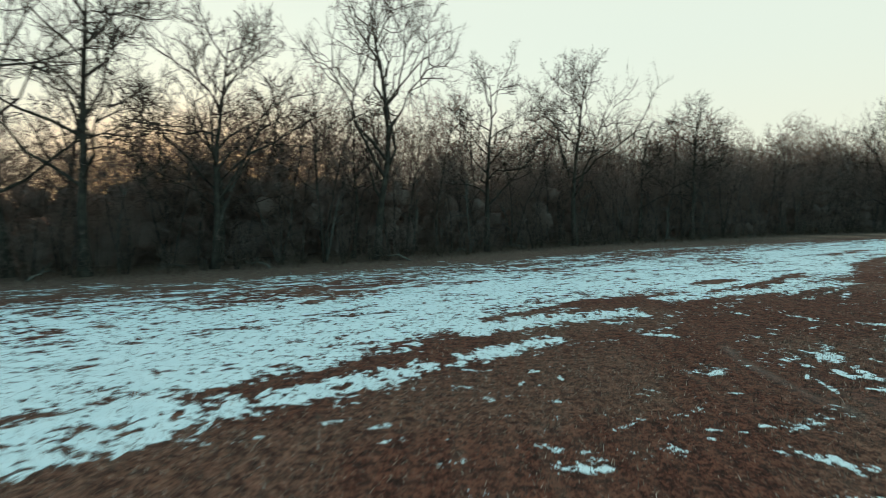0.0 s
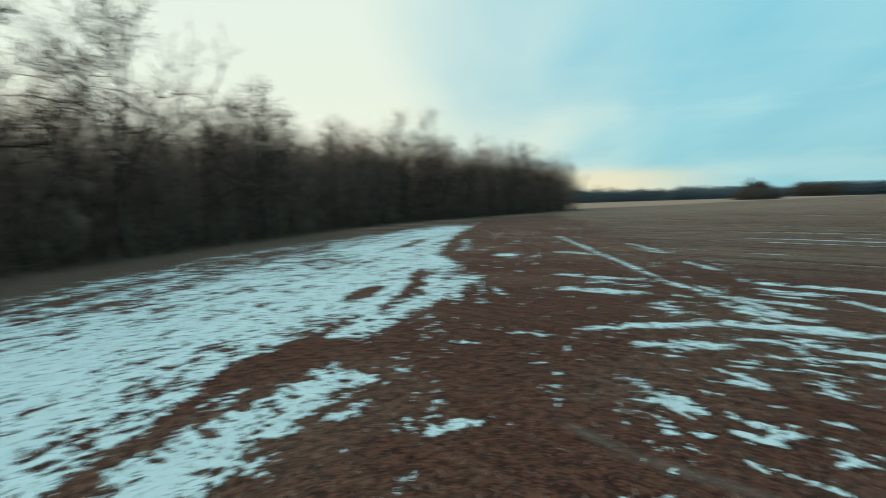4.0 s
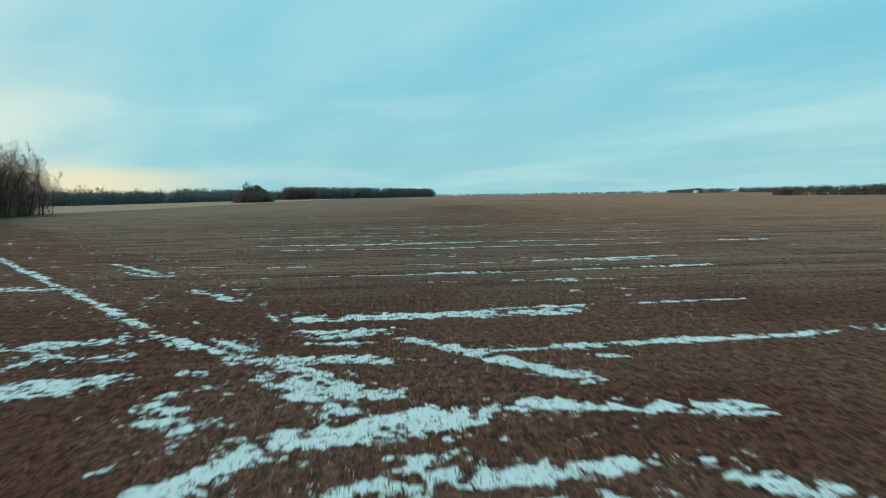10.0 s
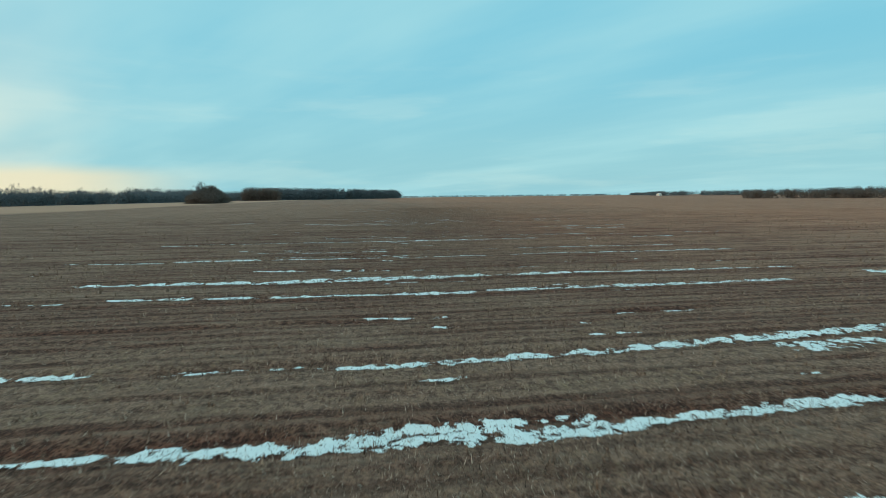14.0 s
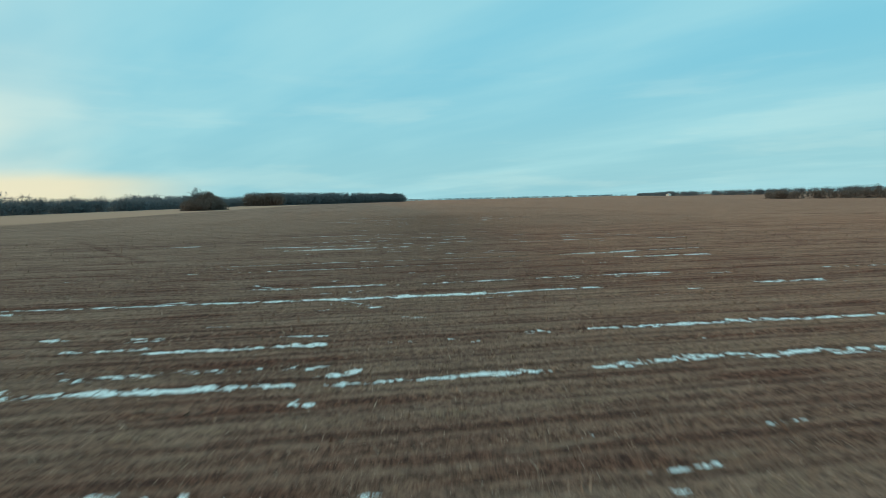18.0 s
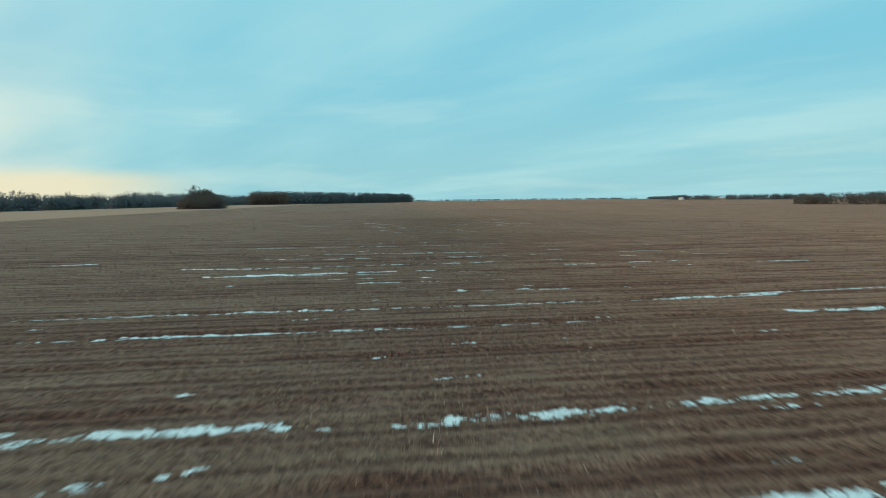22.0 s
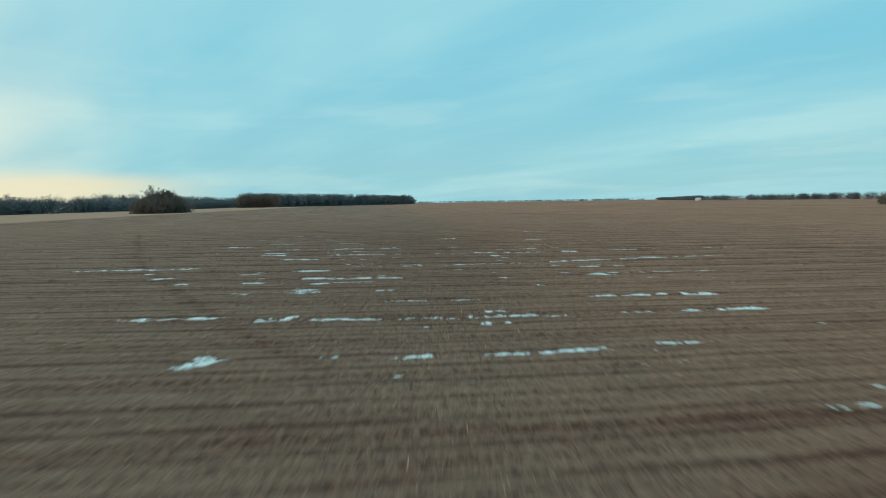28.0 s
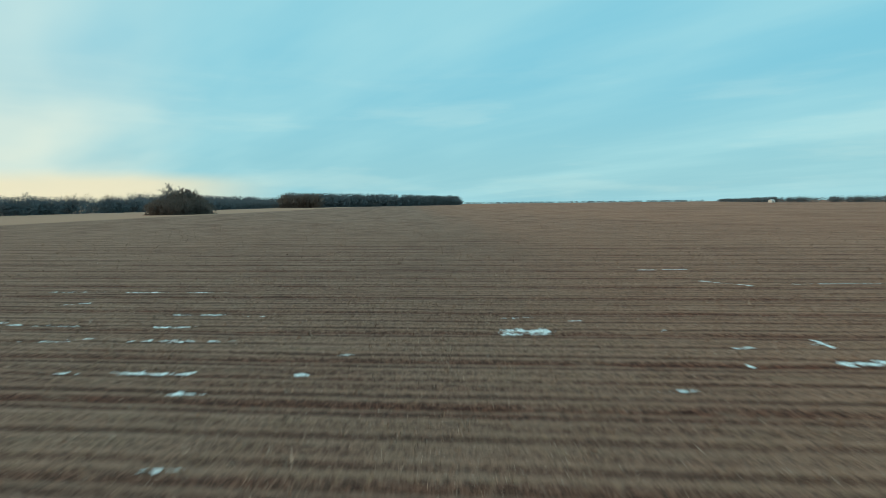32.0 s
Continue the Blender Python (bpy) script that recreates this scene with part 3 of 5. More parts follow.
streak(84.8, 19.5, 84.8, 17.6, 0.34, 0.90)
streak(85.9, 23.5, 85.8, 22.5, 0.47, 0.70)
streak(92.5, 10.2, 90.3, 8.3, 0.16, 0.90)
streak(90.4, 9.3, 90.3, 8.4, 0.20, 0.90)
streak(91.0, -18.1, 90.5, -23.0, 0.69, 0.60)
streak(92.8, 10.8, 92.1, 0.4, 0.83, 0.90)
streak(92.1, 0.4, 92.1, -2.8, 0.43, 0.85)
streak(92.3, -2.9, 92.1, -7.2, 0.41, 0.80)
streak(93.2, 14.6, 92.9, 10.8, 0.54, 0.90)
streak(94.8, 30.3, 93.2, 13.6, 0.59, 0.70)
streak(93.6, 32.1, 93.3, 28.6, 0.63, 0.80)
streak(95.5, 11.5, 95.5, 10.4, 0.17, 0.70)
streak(97.4, -10.7, 97.3, -15.5, 0.54, 0.95)
streak(97.4, 3.9, 97.3, 2.9, 0.20, 0.50)
streak(97.4, -1.6, 97.3, -3.1, 0.48, 0.90)
streak(97.4, -9.0, 97.4, -11.0, 0.30, 0.70)
streak(97.5, 2.5, 97.4, -1.6, 0.34, 0.70)
streak(97.5, -4.1, 97.4, -8.8, 0.29, 0.50)
streak(98.2, 12.2, 97.8, 6.9, 0.57, 0.95)
streak(98.7, 16.5, 97.8, 13.7, 0.28, 0.70)
streak(100.7, 16.5, 97.8, 14.4, 0.12, 0.90)
streak(98.2, 13.7, 98.0, 12.2, 0.18, 0.60)
streak(105.4, 1.4, 105.1, -3.0, 0.21, 0.25)
streak(108.5, -17.9, 108.0, -26.8, 0.60, 0.80)
streak(108.3, -5.2, 108.2, -7.5, 0.25, 0.50)
streak(108.4, -1.5, 108.3, -2.5, 0.37, 0.60)
streak(108.6, 2.8, 108.4, -0.1, 0.41, 0.50)
streak(108.8, 6.2, 108.6, 3.9, 0.45, 0.80)
streak(108.9, 8.4, 108.7, 6.7, 0.33, 0.60)
streak(109.4, 15.4, 109.0, 8.9, 0.55, 0.92)
streak(109.3, 23.1, 109.5, 22.4, 0.55, 0.80)
streak(111.5, 8.2, 111.6, 6.5, 0.26, 0.50)
streak(113.1, -11.1, 113.3, -21.2, 0.47, 0.90)
streak(113.3, -6.6, 113.1, -8.3, 0.19, 0.90)
streak(113.8, 5.9, 113.3, 0.1, 0.25, 0.50)
streak(113.5, -0.2, 113.3, -8.2, 0.56, 0.85)
streak(114.3, 12.3, 113.9, 6.4, 0.71, 0.80)
streak(114.6, 18.6, 114.4, 14.0, 0.34, 0.90)
streak(117.9, -13.2, 117.2, -13.4, 0.38, 0.60)
streak(118.0, -6.4, 117.9, -9.3, 0.46, 0.70)
streak(118.2, -2.6, 118.1, -4.2, 0.21, 0.25)
streak(118.6, -1.5, 118.7, -2.2, 0.60, 1.00)
streak(119.8, -6.0, 119.6, -6.9, 0.41, 0.50)
streak(123.2, -4.6, 123.2, -6.4, 0.45, 0.70)
streak(123.4, -1.7, 123.3, -3.7, 0.24, 0.50)
streak(123.5, 0.8, 123.4, -1.3, 0.51, 0.75)
streak(123.8, 3.6, 123.6, 1.3, 0.51, 0.75)
streak(123.7, 5.0, 123.9, 3.6, 0.80, 0.95)
streak(124.6, 14.6, 124.7, 13.9, 0.50, 0.70)
streak(125.4, -0.1, 125.6, -0.7, 0.46, 0.90)
streak(126.2, 4.7, 126.2, 3.9, 0.43, 0.90)
streak(128.8, -3.7, 128.5, -6.0, 0.37, 0.70)
streak(128.8, -33.5, 128.6, -37.7, 0.49, 0.70)
streak(129.0, 5.1, 128.6, 2.2, 0.63, 0.85)
streak(129.5, 10.7, 129.0, 7.1, 0.50, 0.80)
streak(130.1, 17.8, 129.8, 14.2, 0.40, 0.90)
streak(129.9, 0.3, 129.8, -1.7, 0.36, 0.80)
streak(130.1, 5.2, 129.9, 1.7, 0.59, 0.85)
streak(130.0, 11.1, 130.0, 5.7, 0.93, 0.90)
streak(130.0, 14.3, 130.0, 10.6, 1.01, 0.92)
streak(131.2, -14.0, 131.2, -17.4, 0.43, 0.70)
streak(131.3, -20.5, 131.4, -26.8, 0.62, 0.60)
streak(134.4, 9.3, 134.4, 8.2, 0.42, 0.90)
streak(134.9, -2.8, 134.7, -5.1, 0.63, 0.97)
streak(135.1, 5.1, 134.8, 0.4, 0.47, 0.80)
streak(134.9, 0.2, 134.8, -1.5, 0.27, 0.40)
streak(134.9, -1.8, 134.9, -2.7, 0.41, 0.90)
streak(135.7, 21.2, 134.9, 13.1, 0.49, 0.90)
streak(134.9, -6.4, 135.0, -8.0, 0.55, 0.97)
streak(135.2, 13.2, 135.0, 4.9, 0.37, 0.80)
streak(135.1, -8.0, 135.1, -8.8, 0.31, 0.60)
streak(135.5, -13.6, 135.5, -15.6, 0.37, 0.70)
streak(137.0, -30.2, 136.7, -35.2, 0.58, 0.80)
streak(136.9, -22.7, 136.8, -24.2, 0.48, 0.90)
streak(137.4, 2.8, 137.6, 2.4, 0.33, 0.70)
streak(140.6, -5.1, 140.4, -6.5, 0.52, 0.90)
streak(140.6, -6.7, 140.5, -8.5, 0.47, 0.90)
streak(140.5, -9.3, 140.6, -11.3, 0.34, 0.60)
streak(140.7, -12.2, 140.6, -16.2, 0.26, 0.40)
streak(141.0, 2.3, 140.9, 1.2, 0.27, 0.50)
streak(141.2, 5.3, 141.3, 3.6, 0.58, 0.90)
streak(141.5, 8.6, 141.4, 6.4, 0.59, 0.92)
streak(141.5, -24.2, 141.4, -30.3, 0.54, 0.90)
streak(142.0, 35.1, 142.2, 30.9, 0.73, 0.80)
streak(142.6, 14.8, 142.3, 10.3, 0.44, 0.85)
streak(146.0, 1.7, 145.2, -8.3, 0.62, 0.85)
streak(145.6, -17.7, 145.5, -19.6, 0.52, 0.85)
streak(146.2, 3.8, 146.0, 1.7, 0.51, 0.85)
streak(146.6, 12.8, 146.2, 5.4, 0.41, 0.80)
streak(149.4, 4.5, 149.8, 4.0, 0.53, 0.80)
streak(155.9, -4.6, 155.6, -9.6, 0.49, 0.85)
streak(155.7, -11.9, 155.7, -15.5, 0.53, 0.95)
streak(155.8, -16.2, 156.0, -19.2, 0.15, 0.30)
streak(156.1, -1.6, 155.8, -4.4, 0.39, 0.75)
streak(156.4, 3.9, 156.1, -1.6, 0.46, 0.90)
streak(156.6, 5.4, 156.4, 3.9, 0.68, 0.95)
streak(157.4, 19.2, 156.8, 6.5, 0.63, 0.90)
streak(157.6, 4.6, 157.7, 4.0, 0.53, 0.80)
streak(161.3, -1.7, 160.7, -6.2, 0.40, 0.55)
streak(161.2, 2.2, 161.2, 1.1, 0.47, 0.70)
streak(173.1, 10.5, 172.3, 6.7, 0.19, 0.50)
streak(172.5, 6.6, 172.4, 5.7, 0.55, 0.90)
streak(184.8, -19.7, 184.7, -20.9, 0.47, 0.40)
streak(185.4, -13.4, 185.2, -15.0, 0.54, 0.80)
streak(185.2, -15.7, 185.2, -17.5, 0.58, 0.90)
streak(185.3, -17.7, 185.3, -18.7, 0.55, 0.90)
streak(185.6, -20.9, 185.4, -22.6, 0.40, 0.50)
streak(185.7, -10.1, 185.6, -11.7, 0.59, 0.90)
streak(186.0, -2.0, 186.9, -3.1, 1.28, 0.90)
streak(186.2, -7.0, 186.1, -7.7, 0.47, 0.50)
streak(190.6, -11.7, 190.5, -12.0, 0.44, 0.60)
streak(190.6, -14.6, 190.6, -16.2, 0.58, 0.40)
streak(191.5, -26.0, 191.2, -30.5, 0.75, 0.65)
streak(191.8, -22.2, 191.7, -24.3, 0.61, 0.50)
streak(192.8, -10.1, 192.1, -14.0, 0.33, 0.60)
streak(192.7, -14.2, 192.3, -18.1, 0.68, 0.85)
streak(193.3, -6.2, 192.8, -10.1, 0.34, 0.60)
streak(193.6, -15.3, 193.6, -17.0, 0.52, 0.80)
streak(193.7, -3.4, 194.3, -5.0, 0.60, 0.85)
streak(195.5, 3.6, 194.9, -1.5, 0.48, 0.75)
streak(196.4, -29.0, 195.7, -31.2, 0.92, 0.85)
streak(196.6, -25.3, 196.5, -28.2, 0.77, 0.80)
streak(196.8, -23.1, 196.7, -24.8, 0.67, 0.85)
streak(197.4, -14.3, 197.2, -16.2, 0.50, 0.80)
streak(198.0, -10.1, 197.7, -12.7, 0.50, 0.80)
streak(202.4, -21.4, 202.1, -21.9, 0.48, 0.90)
streak(202.7, -0.7, 202.6, -1.3, 0.42, 0.80)
streak(202.9, -4.4, 203.0, -5.5, 0.53, 0.90)
streak(203.5, -4.1, 203.9, -5.1, 0.81, 0.95)
streak(206.3, -19.7, 206.0, -20.1, 0.57, 0.90)
streak(206.9, -27.1, 206.0, -29.1, 0.93, 0.88)
streak(206.1, -5.0, 206.8, -6.4, 0.90, 0.95)
streak(206.5, -9.3, 206.4, -9.8, 0.39, 0.80)
streak(206.8, -7.0, 206.6, -9.1, 0.67, 0.92)
streak(207.1, -2.5, 207.2, -3.2, 0.57, 0.70)
streak(208.1, 0.1, 207.8, -1.1, 0.63, 0.90)
streak(208.6, -10.2, 208.2, -12.4, 0.59, 0.65)
streak(208.7, 5.4, 208.5, 4.5, 0.61, 0.80)
streak(209.9, -3.8, 208.8, -9.6, 0.67, 0.88)
streak(210.4, -0.2, 210.4, -1.1, 0.52, 0.80)
streak(211.4, -31.6, 211.2, -32.9, 0.56, 0.85)
streak(211.6, -28.5, 211.3, -30.1, 0.63, 0.85)
streak(212.5, 8.4, 212.3, 7.6, 0.97, 0.80)
streak(212.6, -16.9, 212.5, -19.0, 0.50, 0.60)
streak(213.5, 1.0, 213.7, -0.1, 0.65, 0.90)
streak(214.9, -3.1, 214.6, -6.0, 0.64, 0.85)
streak(216.0, -17.5, 215.8, -19.5, 0.70, 0.92)
streak(215.9, -19.7, 215.8, -20.5, 0.58, 0.95)
streak(216.2, 10.3, 215.9, 9.2, 1.17, 0.80)
streak(216.0, -21.1, 215.9, -23.0, 0.55, 0.75)
streak(216.1, -16.1, 215.9, -17.3, 0.46, 0.75)
streak(216.0, -23.0, 215.9, -26.4, 0.49, 0.92)
streak(216.0, -27.4, 216.0, -27.6, 0.44, 0.90)
streak(216.3, -12.6, 216.0, -14.7, 0.61, 0.85)
streak(216.5, -27.4, 216.3, -33.2, 0.78, 0.95)
streak(216.3, -11.6, 216.5, -11.9, 0.55, 0.80)
streak(216.5, -35.0, 216.4, -36.6, 0.71, 0.90)
streak(217.3, -37.7, 216.5, -40.0, 1.58, 1.00)
streak(216.7, -9.3, 216.7, -10.6, 0.48, 0.75)
streak(216.8, -8.0, 216.7, -8.9, 0.46, 0.90)
streak(219.3, -8.2, 216.9, -14.7, 0.55, 0.50)
streak(218.7, -22.8, 218.2, -23.0, 0.44, 0.95)
streak(219.3, -7.1, 219.1, -8.2, 0.54, 0.88)
streak(219.3, -9.4, 219.2, -10.1, 0.36, 0.85)
streak(219.2, -17.3, 219.2, -17.7, 0.51, 0.70)
streak(219.3, 11.5, 219.4, 7.0, 1.29, 0.85)
streak(219.7, -22.9, 219.5, -23.1, 0.51, 0.80)
streak(220.0, 18.0, 220.0, 11.8, 0.94, 0.80)
streak(222.3, -23.4, 221.1, -24.3, 0.50, 0.75)
streak(223.6, -23.1, 223.2, -24.1, 0.60, 1.00)
streak(224.1, -8.8, 223.7, -10.7, 0.47, 0.90)
streak(224.1, -23.3, 224.0, -24.2, 0.29, 0.80)
streak(224.4, -7.0, 224.3, -7.5, 0.43, 0.60)
streak(224.7, -20.1, 224.6, -20.4, 0.26, 0.90)
streak(225.7, -0.7, 225.1, -4.3, 0.45, 0.75)
streak(226.5, -32.5, 225.6, -34.2, 0.98, 0.90)
streak(226.3, -38.0, 226.2, -42.3, 0.61, 0.80)
streak(226.6, -27.0, 226.3, -30.6, 0.49, 0.55)
streak(226.9, -27.1, 226.6, -27.9, 0.66, 0.90)
streak(227.1, -25.3, 226.9, -26.3, 0.49, 0.80)
streak(227.4, -22.1, 227.1, -24.2, 0.61, 0.92)
streak(227.6, -19.2, 227.2, -21.2, 0.45, 0.85)
streak(227.8, -17.5, 227.9, -18.4, 0.58, 0.88)
streak(228.5, -13.9, 228.4, -14.6, 0.40, 0.80)
streak(228.9, -10.8, 228.4, -13.5, 0.39, 0.75)
streak(228.8, -29.0, 228.8, -29.5, 0.36, 0.80)
streak(229.8, -4.7, 229.1, -10.5, 0.57, 0.92)
streak(229.3, -26.5, 229.2, -26.8, 0.37, 0.80)
streak(231.6, 3.1, 231.1, -0.0, 0.78, 0.85)
streak(231.6, -32.8, 231.4, -34.0, 0.49, 0.80)
streak(231.7, -29.1, 231.5, -31.2, 0.45, 0.90)
streak(231.7, -25.7, 231.6, -28.4, 0.42, 0.88)
streak(232.0, -18.2, 231.7, -20.9, 0.41, 0.75)
streak(232.4, -11.5, 231.9, -15.4, 0.39, 0.65)
streak(233.1, -6.8, 232.6, -9.8, 0.44, 0.92)
streak(233.5, -4.5, 233.2, -6.0, 0.42, 0.70)
streak(234.0, 2.9, 233.6, 0.3, 0.82, 0.90)
streak(235.8, -20.7, 235.6, -21.4, 0.77, 0.85)
streak(236.0, -27.1, 235.7, -27.9, 0.54, 0.90)
streak(236.0, -23.0, 235.9, -23.3, 0.34, 0.90)
streak(236.5, -5.0, 236.1, -6.5, 0.46, 0.90)
streak(236.2, 10.5, 236.1, 8.8, 0.88, 0.80)
streak(236.3, -36.0, 236.2, -38.5, 0.37, 0.80)
streak(236.6, -23.2, 236.5, -23.5, 0.45, 0.80)
streak(236.7, -32.1, 236.5, -34.3, 0.38, 0.60)
streak(236.6, -11.1, 236.6, -14.1, 0.65, 0.92)
streak(236.8, -7.8, 236.7, -9.7, 0.47, 0.92)
streak(237.4, -11.3, 237.3, -13.8, 0.81, 0.92)
streak(237.4, -5.2, 237.5, -7.4, 0.63, 0.92)
streak(237.8, -7.7, 237.6, -9.7, 0.61, 0.85)
streak(238.9, 1.1, 238.3, -3.5, 0.33, 0.75)
streak(239.9, -5.8, 239.9, -6.7, 0.33, 0.80)
streak(245.4, 9.7, 245.0, 6.2, 0.92, 0.85)
streak(246.3, -34.3, 246.1, -38.8, 0.56, 0.95)
streak(247.0, -12.7, 246.9, -13.7, 0.30, 0.70)
streak(247.9, -5.6, 247.5, -8.6, 0.30, 0.85)
streak(248.2, -2.9, 248.0, -4.8, 0.32, 0.70)
streak(248.8, 2.6, 248.9, 0.8, 0.37, 0.90)
streak(249.1, -35.6, 249.3, -36.2, 0.27, 0.90)
streak(250.1, 4.7, 249.6, 0.8, 0.65, 0.90)
streak(253.2, -3.5, 252.8, -6.4, 0.48, 0.85)
streak(253.2, -22.0, 253.0, -24.1, 1.24, 0.95)
streak(258.5, 7.6, 258.2, 5.6, 0.65, 0.90)
streak(259.4, -2.8, 259.2, -5.9, 0.55, 0.60)
streak(10.7, 14.4, 10.6, 13.8, 0.30, 0.65)
streak(10.8, 14.8, 10.5, 14.4, 0.20, 0.75)
streak(11.0, 15.5, 10.4, 14.8, 0.12, 0.85)
streak(11.4, 16.4, 11.4, 15.9, 0.35, 0.80)
streak(11.5, 14.1, 12.2, 13.3, 0.25, 0.90)
streak(11.8, 17.5, 11.7, 17.1, 0.15, 0.70)
streak(11.9, 15.3, 12.5, 14.6, 0.40, 0.95)
streak(11.9, 11.5, 12.0, 11.2, 0.30, 0.90)
streak(12.0, 15.8, 11.8, 15.1, 0.35, 0.95)
streak(12.2, 13.8, 12.2, 13.0, 0.35, 0.90)
streak(12.3, 16.4, 12.3, 16.0, 0.20, 0.70)
streak(12.4, 11.6, 12.1, 11.5, 0.35, 0.95)
streak(12.5, 14.6, 12.9, 14.1, 0.15, 0.80)
streak(12.5, 13.7, 12.3, 13.3, 0.25, 0.85)
streak(12.6, 15.8, 12.6, 14.6, 0.40, 0.90)
streak(12.6, 17.4, 12.0, 16.4, 0.22, 0.90)
streak(12.7, 15.8, 12.4, 15.4, 0.25, 0.85)
streak(13.0, 17.8, 12.7, 16.7, 0.50, 0.90)
streak(13.3, 13.0, 12.7, 12.4, 0.35, 0.90)
streak(13.3, 19.1, 13.3, 18.8, 0.15, 0.80)
streak(13.3, 18.0, 13.1, 17.0, 0.45, 0.95)
streak(13.5, 12.3, 13.6, 11.6, 0.20, 0.80)
streak(13.5, 12.6, 13.3, 12.1, 0.40, 0.90)
streak(13.7, 14.6, 13.6, 14.1, 0.22, 0.90)
streak(13.8, 18.7, 13.3, 17.7, 0.30, 0.90)
streak(14.1, 17.1, 14.0, 16.4, 0.22, 0.75)
streak(14.3, 11.5, 14.1, 10.9, 0.20, 0.75)
streak(14.9, 17.3, 15.0, 16.8, 0.18, 0.80)
streak(15.7, 16.5, 15.1, 15.5, 0.40, 0.85)
streak(16.2, 15.3, 16.1, 14.6, 0.18, 0.85)
streak(16.5, 17.1, 17.5, 14.5, 0.20, 0.80)
streak(16.8, 20.0, 18.3, 17.7, 0.25, 0.70)
streak(17.1, 19.9, 17.2, 18.6, 0.30, 0.85)
streak(35.3, 5.1, 35.2, 4.6, 0.30, 0.80)
streak(35.4, 6.8, 35.2, 6.7, 0.30, 0.80)
streak(37.1, 4.4, 36.9, 4.0, 0.35, 0.70)
streak(40.2, 2.7, 40.0, 0.9, 0.22, 0.55)
streak(40.5, 5.2, 40.1, 3.3, 0.45, 0.70)
streak(40.8, 9.4, 40.7, 8.0, 0.25, 0.50)
streak(40.9, 24.4, 40.9, 23.5, 0.30, 0.60)
streak(41.0, 23.2, 41.1, 22.7, 0.35, 0.80)
streak(41.4, 14.0, 41.1, 13.6, 0.35, 0.70)
streak(44.4, -0.1, 44.6, -5.3, 0.50, 0.80)
streak(45.0, 23.9, 45.0, 22.9, 0.40, 0.80)
streak(45.8, 27.5, 45.4, 25.1, 0.25, 0.50)
streak(48.7, 30.4, 48.8, 29.8, 0.40, 0.90)
streak(49.9, 19.1, 49.6, 14.8, 0.16, 0.50)
streak(51.7, 31.3, 51.0, 26.9, 0.30, 0.55)
streak(60.7, 6.5, 59.9, -9.9, 0.22, 0.60)
streak(65.7, 13.9, 65.1, 2.7, 0.20, 0.70)
streak(68.2, 3.2, 68.1, 2.5, 0.30, 0.70)
streak(76.0, -5.1, 76.1, -8.9, 0.50, 0.85)
streak(79.1, 12.8, 78.7, 10.1, 0.40, 0.55)
streak(79.3, 19.3, 79.5, 17.4, 0.50, 0.88)
streak(79.6, 17.1, 79.3, 14.1, 0.35, 0.55)
streak(80.4, 21.0, 80.1, 18.5, 0.22, 0.50)
streak(81.7, -1.2, 81.4, -3.3, 0.18, 0.50)
streak(82.0, 1.8, 81.8, 0.7, 0.35, 0.70)
streak(83.3, 21.3, 83.1, 18.1, 0.35, 0.80)
streak(85.3, 19.6, 85.0, 17.7, 0.25, 0.70)
streak(86.0, 23.6, 86.0, 22.9, 0.40, 0.80)
streak(91.2, -18.7, 91.0, -23.5, 0.25, 0.80)
streak(94.1, 19.2, 93.5, 13.7, 0.22, 0.70)
streak(94.6, 27.2, 94.5, 23.8, 0.40, 0.85)
streak(94.8, 22.1, 94.9, 19.8, 0.30, 0.70)
streak(95.1, 30.5, 94.5, 28.0, 0.35, 0.80)
streak(95.3, 11.7, 95.4, 10.5, 0.45, 0.75)
streak(95.5, 10.0, 95.7, 8.5, 0.30, 0.60)
streak(96.0, -28.0, 95.5, -33.7, 0.20, 0.65)
streak(96.7, -6.5, 95.9, -20.2, 0.18, 0.55)
streak(97.4, 2.8, 97.3, -0.8, 0.50, 0.80)
streak(97.4, -4.3, 97.4, -6.2, 0.50, 0.70)
streak(97.4, -6.6, 97.3, -11.4, 0.30, 0.65)
streak(97.5, 6.2, 97.3, 3.2, 0.30, 0.50)
streak(97.6, 1.5, 97.2, -3.2, 0.20, 0.65)
streak(98.2, 14.2, 98.1, 13.1, 0.30, 0.55)
streak(100.5, 16.5, 98.4, 14.2, 0.30, 0.55)
streak(101.0, 10.8, 100.9, 10.4, 0.30, 0.90)
streak(108.5, -21.4, 108.5, -23.9, 0.25, 0.75)
streak(108.5, 0.5, 108.2, -6.9, 0.15, 0.50)
streak(108.6, 3.3, 108.5, 0.5, 0.22, 0.65)
streak(109.0, 9.3, 108.5, 3.3, 0.18, 0.60)
streak(109.4, 18.7, 109.1, 15.7, 0.30, 0.75)
streak(109.6, 20.9, 109.4, 18.7, 0.22, 0.65)
streak(113.3, -10.7, 113.2, -18.2, 0.18, 0.65)
streak(113.6, -18.5, 113.8, -29.8, 0.30, 0.85)
streak(113.6, -0.0, 113.2, -9.2, 0.26, 0.75)
streak(113.7, 6.1, 113.3, 1.0, 0.16, 0.50)
streak(114.4, 23.1, 114.0, 12.5, 0.24, 0.80)
streak(145.0, -8.1, 144.9, -9.6, 0.30, 0.50)
streak(145.1, -6.7, 145.1, -8.2, 0.60, 0.85)
streak(145.6, -1.2, 145.1, -4.7, 0.60, 0.90)
streak(155.7, -15.3, 155.5, -18.6, 0.14, 0.50)
streak(191.8, -18.8, 191.6, -20.1, 0.40, 0.50)
streak(192.5, -13.9, 191.8, -18.8, 0.65, 0.88)
